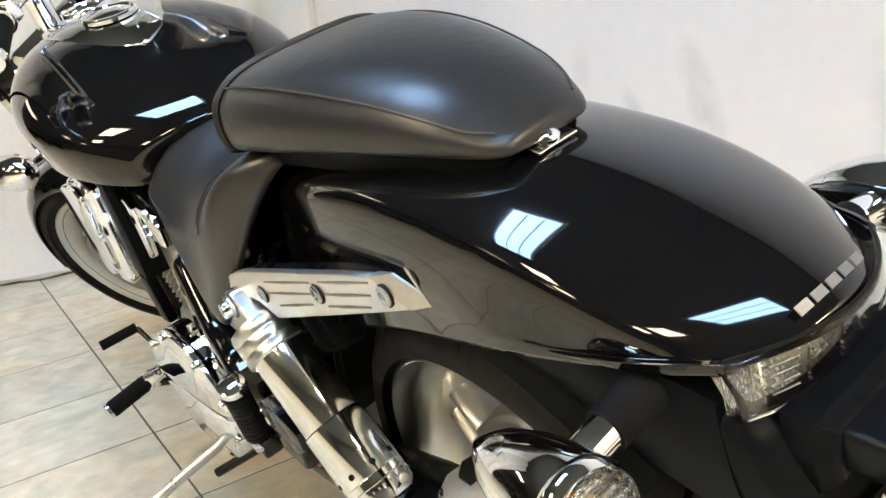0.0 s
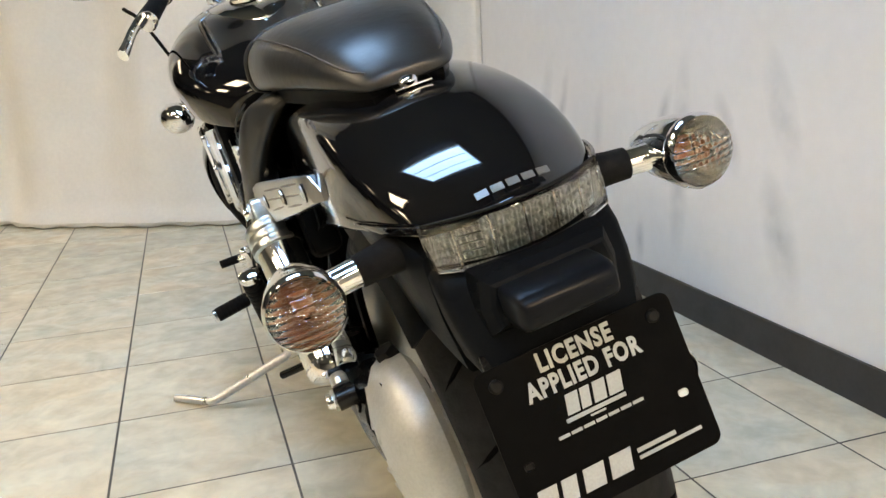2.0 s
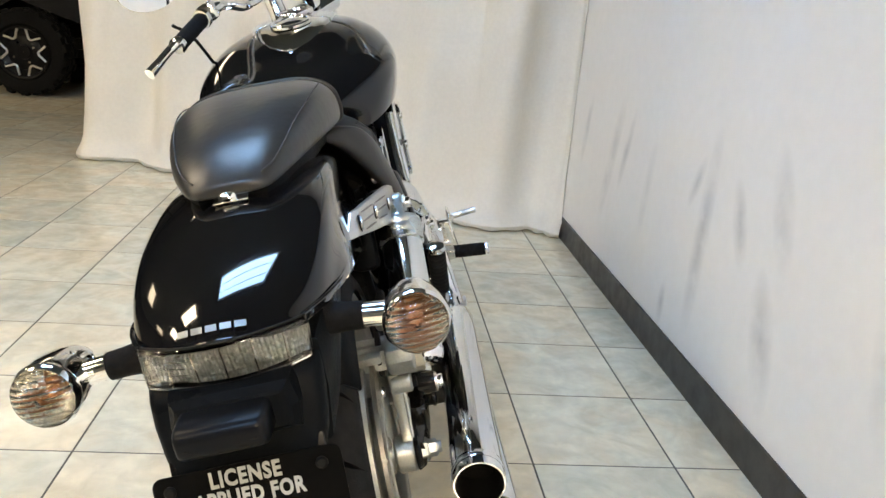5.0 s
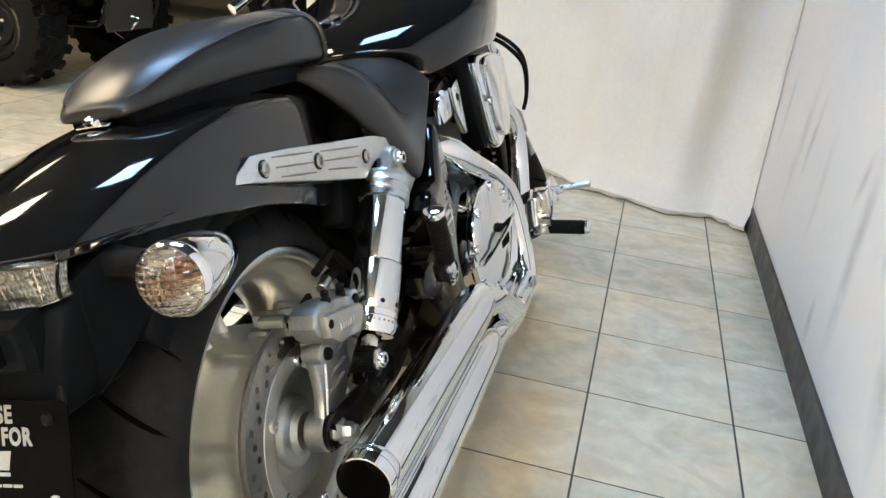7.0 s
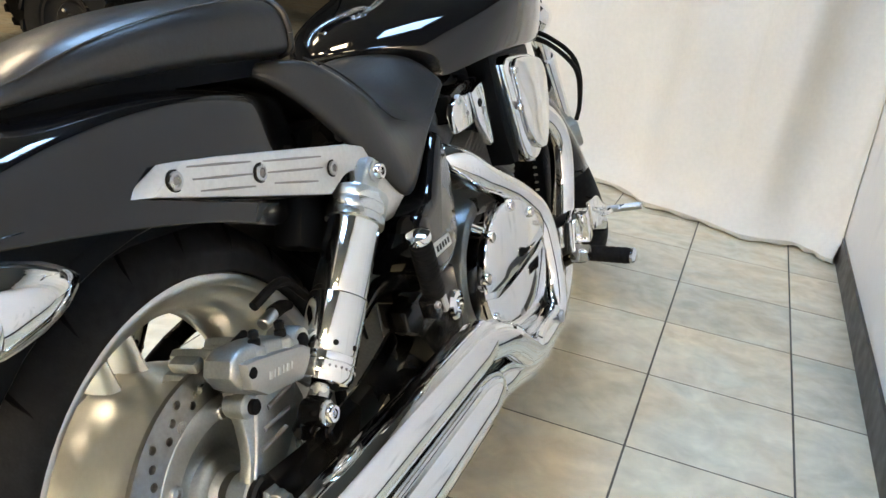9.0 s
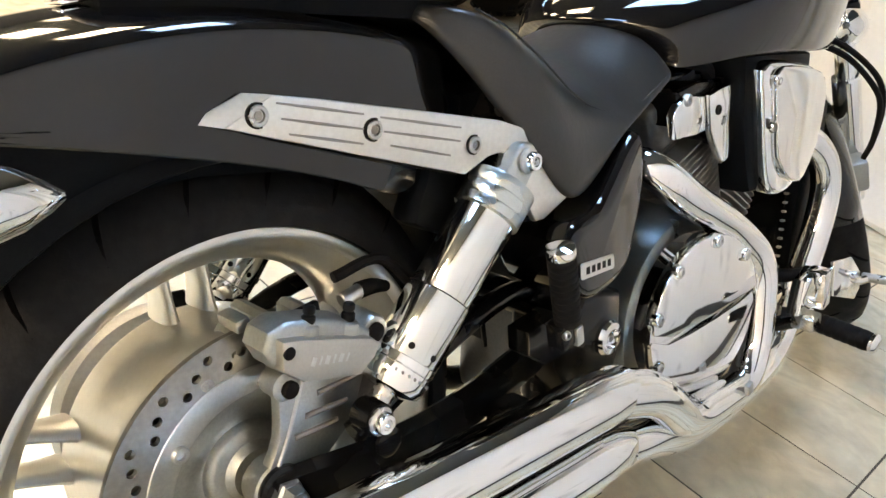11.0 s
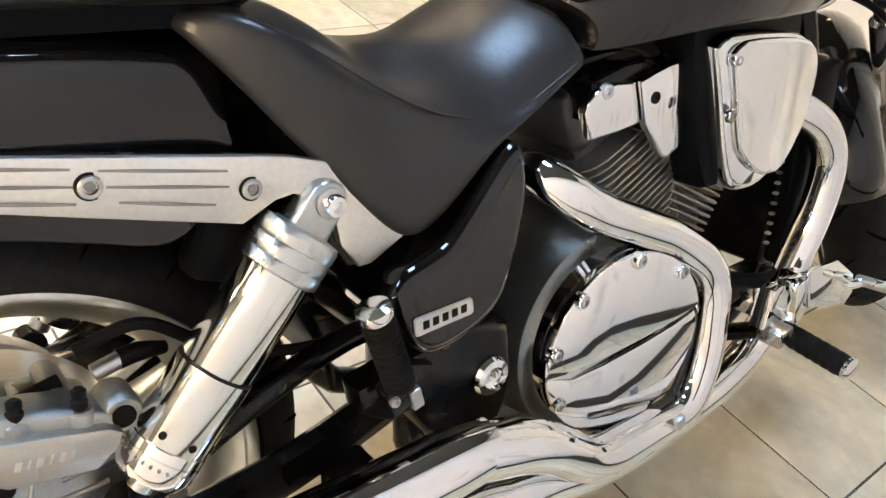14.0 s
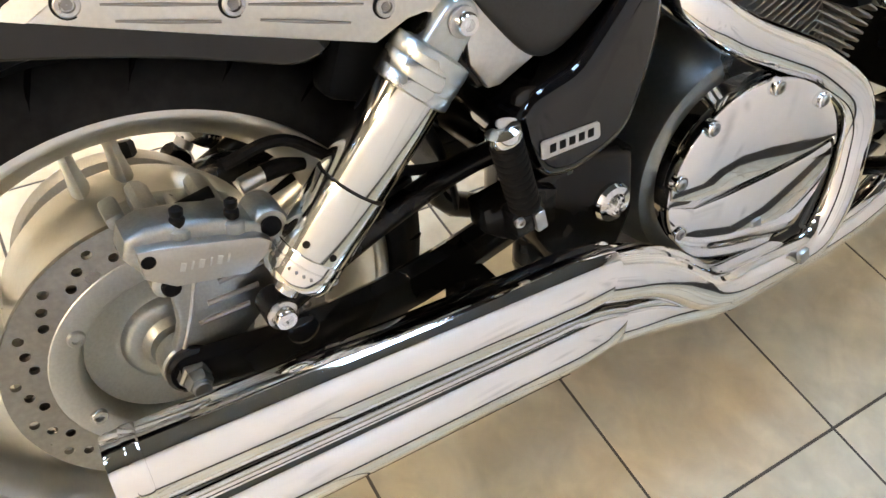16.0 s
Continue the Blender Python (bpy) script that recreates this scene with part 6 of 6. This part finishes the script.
for s in (1, -1):
    c_ = Vector((-0.252, 1.222, 0.705)) if s < 0 else Vector((0.09, 1.45, 0.76))
    fi = bp("front_indicator", lathe([(0.035, 0.030), (0.039, 0.022), (0.039, 0.006), (0.036, -0.024), (0.026, -0.046), (0.007, -0.061)], c_, (-0.25, 0.97, 0), 32), CHROME, "chrome bullet front turn signal")
    part("indicator_stem", tube([c_ + Vector((-s * 0.03, 0, 0)), c_ + Vector((-s * 0.10, 0.03, 0.01))], 0.010, 12, 3), CHROME, fi)
# cables
bp("clutch_cable", tube([(-0.26, 0.93, 0.965), (-0.235, 0.99, 0.93), (-0.20, 1.07, 0.82), (-0.16, 1.15, 0.74), (-0.10, 1.20, 0.70)], 0.004, 8, 8), RUBBER, "thin black cable")
for k in range(2):
    o = 0.016 * k
    bp("brake_hose", tube([(0.10, 1.24, 0.745 - o), (0.15, 1.30, 0.715 - o), (0.185, 1.385 - o, 0.66 - o), (0.19, 1.43 - o, 0.60), (0.18, 1.44, 0.53), (0.165, 1.45, 0.49)], 0.006, 8, 6), RUBBER, "black front brake hose")
# --- parked machines across the showroom ---
ATV_BLACK = mat("black_moulded_plastic", (0.005, 0.005, 0.0055), 0.4, spec=0.12, grain=0.15, scale=60, rough_var=0.1)
KNOB = mat("knobby_rubber", (0.0065, 0.0066, 0.0068), 0.7, spec=0.12, grain=0.25, scale=60, spots=0.2, spot_scale=8)
RIM_BLACK = mat("black_steel_rim", (0.006, 0.006, 0.007), 0.35, 0.0, spec=0.2, grain=0.1)


def knobby_wheel(parent, x, y, r, w, rim_r, side, machined):
    """An off-road wheel standing on the floor, its outer face towards side * y."""
    o = Vector((x, y, r))
    bm = lathe([(rim_r, -w * 0.38), (rim_r + 0.02, -w * 0.47), (r * 0.82, -w * 0.5), (r * 0.93, -w * 0.46), (r * 0.965, -w * 0.3), (r * 0.97, 0), (r * 0.965, w * 0.3), (r * 0.93, w * 0.46), (r * 0.82, w * 0.5), (rim_r + 0.02, w * 0.47), (rim_r, w * 0.38)], o, (0, 1, 0), 48, cap=False)
    wh = part("wheel", bm, KNOB, parent, "black knobbly off-road tyre")
    n = 18
    lug = bpy.data.meshes.new("tread_lug")
    t = bmesh.new()
    bmesh.ops.create_cube(t, size=1, matrix=Matrix.Diagonal((r * 0.18, w * 0.22, r * 0.075, 1)))
    bmesh.ops.scale(t, vec=(0.8, 0.85, 1), verts=[v for v in t.verts if v.co.z > 0])
    t.to_mesh(lug)
    t.free()
    lug.materials.append(KNOB)
    for k in range(n):
        for j in range(4):
            a = 2 * math.pi * (k + 0.5 * (j % 2)) / n
            off = (-0.42, -0.14, 0.14, 0.42)[j] * w
            q = new("tread_lug", lug)
            q.parent = wh
            q.matrix_basis = Matrix.Translation(o) @ Matrix.Rotation(a, 4, "Y") @ pose(0, off, r * 0.965, 0, 0, (12, -14, 14, -12)[j])
    dish = lathe([(rim_r, w * 0.44), (rim_r + 0.004, w * 0.47), (rim_r - 0.012, w * 0.46), (rim_r - 0.02, w * 0.36), (rim_r * 0.66, w * 0.26), (rim_r * 0.6, w * 0.30), (rim_r * 0.28, w * 0.31), (rim_r * 0.26, w * 0.38), (0.002, w * 0.38)], o, (0, side, 0), 40, cap=False)
    part("rim", dish, RIM_BLACK, wh, "black wheel rim")
    for k in range(4):
        a = 2 * math.pi * k / 4 + 0.5
        p = o + Vector((rim_r * 0.42 * math.cos(a), side * w * 0.31, rim_r * 0.42 * math.sin(a)))
        part("lug_nut", hexbolt(p, (0, side, 0), 0.012, 0.018), CHROME, wh)
    if machined:
        for k in range(6):
            a = 2 * math.pi * k / 6
            pts = []
            for da, rr in ((-0.34, 0.90), (-0.22, 0.72), (-0.10, 0.60), (0.10, 0.60), (0.22, 0.72), (0.34, 0.90)):
                pts.append(o + Vector((rim_r * rr * math.cos(a + da), side * w * 0.44, rim_r * rr * math.sin(a + da))))
            part("rim_edge", tube(pts, 0.009, 6, 3), BRUSHED, wh, "machined rim edge")
    return wh


def make_atv():
    root = thing("quad_bike", "black quad bike parked on the showroom floor", "quad bike")
    fx, rx, y0, y1 = -2.62, -3.85, 2.20, 3.12
    for x in (fx, rx):
        knobby_wheel(root, x, y0, 0.31, 0.24, 0.165, -1, False)
        knobby_wheel(root, x, y1, 0.31, 0.24, 0.165, 1, False)
    yc = (y0 + y1) / 2
    part("chassis", box((-3.25, yc, 0.45), (1.5, 0.42, 0.22), 0.05), FRAME, root)
    part("body", loft([[(x, yc - w, z0), (x, yc - w * 0.8, z1), (x, yc + w * 0.8, z1), (x, yc + w, z0)] for x, w, z0, z1 in ((-4.2, 0.25, 0.62, 0.80), (-3.9, 0.34, 0.58, 0.84), (-3.4, 0.24, 0.55, 0.86), (-3.0, 0.26, 0.55, 0.92), (-2.6, 0.34, 0.58, 0.88), (-2.32, 0.26, 0.55, 0.74))]), ATV_BLACK, root, "black plastic bodywork")
    for x in (fx, rx):
        for y, s in ((y0, -1), (y1, 1)):
            rings = []
            for k in range(9):
                a = radians(25 + 16.5 * k)
                rings.append([(x + 0.40 * math.cos(a), y + s * q, 0.34 + 0.40 * math.sin(a) - 0.05 * (q + 0.16)) for q in (-0.18, -0.06, 0.08, 0.15)])
            fd_ = part("fender", loft(rings, closed=False, cap=False), ATV_BLACK, root, "black plastic fender")
            so = fd_.modifiers.new("thick", "SOLIDIFY")
            so.thickness = 0.012
    part("seat", loft([[(x, yc - w, z - 0.08), (x, yc - w * 0.8, z), (x, yc + w * 0.8, z), (x, yc + w, z - 0.08)] for x, w, z in ((-4.0, 0.16, 0.92), (-3.7, 0.17, 0.93), (-3.3, 0.14, 0.90), (-3.1, 0.12, 0.93))]), VINYL, root, "black seat")
    for s in (-1, 1):
        part("bumper_tube", tube([(-2.45, yc + s * 0.20, 0.32), (-2.22, yc + s * 0.22, 0.36), (-2.18, yc + s * 0.22, 0.60), (-2.30, yc + s * 0.20, 0.74)], 0.016, 10, 5), FRAME, root)
        part("front_lamp", lathe([(0.03, -0.03), (0.06, -0.01), (0.062, 0.012), (0.05, 0.02), (0.01, 0.024)], (-2.31, yc + s * 0.17, 0.72), (1, 0, 0), 24), LENS, root)
        part("handlebar", tube([(-2.95, yc, 1.02), (-2.98, yc + s * 0.15, 1.06), (-3.06, yc + s * 0.38, 1.05)], 0.012, 10, 4), FRAME, root)
        part("suspension_arm", tube([(-2.62, yc + s * 0.12, 0.40), (-2.62, yc + s * 0.36, 0.31)], 0.016, 8, 3), FRAME, root)
    part("bumper_plate", slab([(yc - 0.20, 0.30), (yc + 0.20, 0.30), (yc + 0.24, 0.42), (yc + 0.14, 0.50), (yc - 0.14, 0.50), (yc - 0.24, 0.42)], -2.215, -2.20, 0.003, 1), ENGINE, root, "dark grey bumper plate")
    part("skid_plate", box((-2.5, yc, 0.30), (0.5, 0.36, 0.015), 0.004, (0, -12, 0)), GROOVE, root, "grey skid plate")
    part("front_grille", box((-2.26, yc, 0.60), (0.03, 0.26, 0.10), 0.008), ENGINE, root)
    for k in range(6):
        # Slots drawn as black blocks, their depth only in the colour.
        part("grille_slot", box((-2.243, yc - 0.10 + 0.04 * k, 0.60), (0.004, 0.014, 0.07), 0.001), BLACK_INK, root)
    part("winch_hook", tube([(-2.20, yc, 0.38), (-2.17, yc + 0.02, 0.36), (-2.17, yc - 0.02, 0.33), (-2.19, yc - 0.01, 0.31)], 0.009, 8, 4), CHROME, root)
    return root


def make_utv():
    root = thing("utility_vehicle", "black side-by-side utility vehicle parked on the showroom floor", "utility vehicle")
    y0, y1 = 5.05, 6.35
    for x in (-2.45, -4.55):
        knobby_wheel(root, x, y0 + 0.12, 0.335, 0.25, 0.20, -1, True)
        knobby_wheel(root, x, y1 - 0.12, 0.335, 0.25, 0.20, 1, True)
    yc = (y0 + y1) / 2
    part("chassis", box((-3.5, yc, 0.42), (2.1, 0.9, 0.16), 0.04), FRAME, root)
    part("sill", box((-3.5, y0 + 0.10, 0.42), (1.25, 0.10, 0.14), 0.03), ATV_BLACK, root, "black rocker sill")
    part("body", loft([[(x, yc - w, z0), (x, yc - w * 0.94, z1), (x, yc + w * 0.94, z1), (x, yc + w, z0)] for x, w, z0, z1 in ((-5.0, 0.52, 0.62, 1.0), (-4.4, 0.60, 0.72, 1.05), (-3.9, 0.58, 0.42, 0.95), (-3.0, 0.58, 0.42, 0.95), (-2.5, 0.60, 0.74, 1.05), (-1.98, 0.48, 0.55, 0.92))]), ATV_BLACK, root, "black bodywork")
    for s in (-1, 1):
        part("roll_bar", tube([(-2.85, yc + s * 0.52, 0.95), (-3.1, yc + s * 0.52, 1.55), (-3.4, yc + s * 0.50, 1.85), (-4.1, yc + s * 0.50, 1.85), (-4.4, yc + s * 0.52, 1.05)], 0.024, 10, 5), FRAME, root)
        part("step", box((-3.5, yc + s * 0.62, 0.36), (0.5, 0.05, 0.02), 0.006), STEEL, root)

    return root


make_atv()
make_utv()
# --- tiled floor ---
floor = part("floor", box((-3.92, 1.5, -0.0098), (10.2, 15.2, 0.02), 0), GROUT, None, "grey grout bed under large glazed beige floor tiles", smooth=False)
tagged(floor, category="floor", kind="structure")


def tile_mesh():
    bm = box((0, 0, -0.003), (T - 0.0044, T - 0.0044, 0.008), 0.0007, seg=1)
    me = bpy.data.meshes.new("tile")
    bm.to_mesh(me)
    bm.free()
    me.materials.append(TILE)
    return me


TILE_ME = tile_mesh()
far = bmesh.new()
for i in range(-27, 4):
    for j in range(-17, 27):
        cx, cy = (i + 0.5) * T, (j + 0.5) * T
        if i == 3:
            continue
        if -7 <= i <= 2 and -6 <= j <= 12:
            ob = new("tile", TILE_ME)
            ob.parent = floor
            ob.location = (cx, cy, 0)
        else:
            h = T / 2 - 0.002
            far.faces.new([far.verts.new((cx + a * h, cy + b * h, 0.001)) for a, b in ((-1, -1), (1, -1), (1, 1), (-1, 1))])
for j in range(-17, 27):
    x0, x1 = 3 * T + 0.002, X_WALL - 0.008
    ob = part("tile", box(((x0 + x1) / 2, (j + 0.5) * T, -0.003), (x1 - x0, T - 0.004, 0.008), 0.0012, seg=1), TILE, floor, smooth=False)
rest = part("far_tiles", far, TILE, floor, smooth=False)
tagged(rest, kind="stuff")
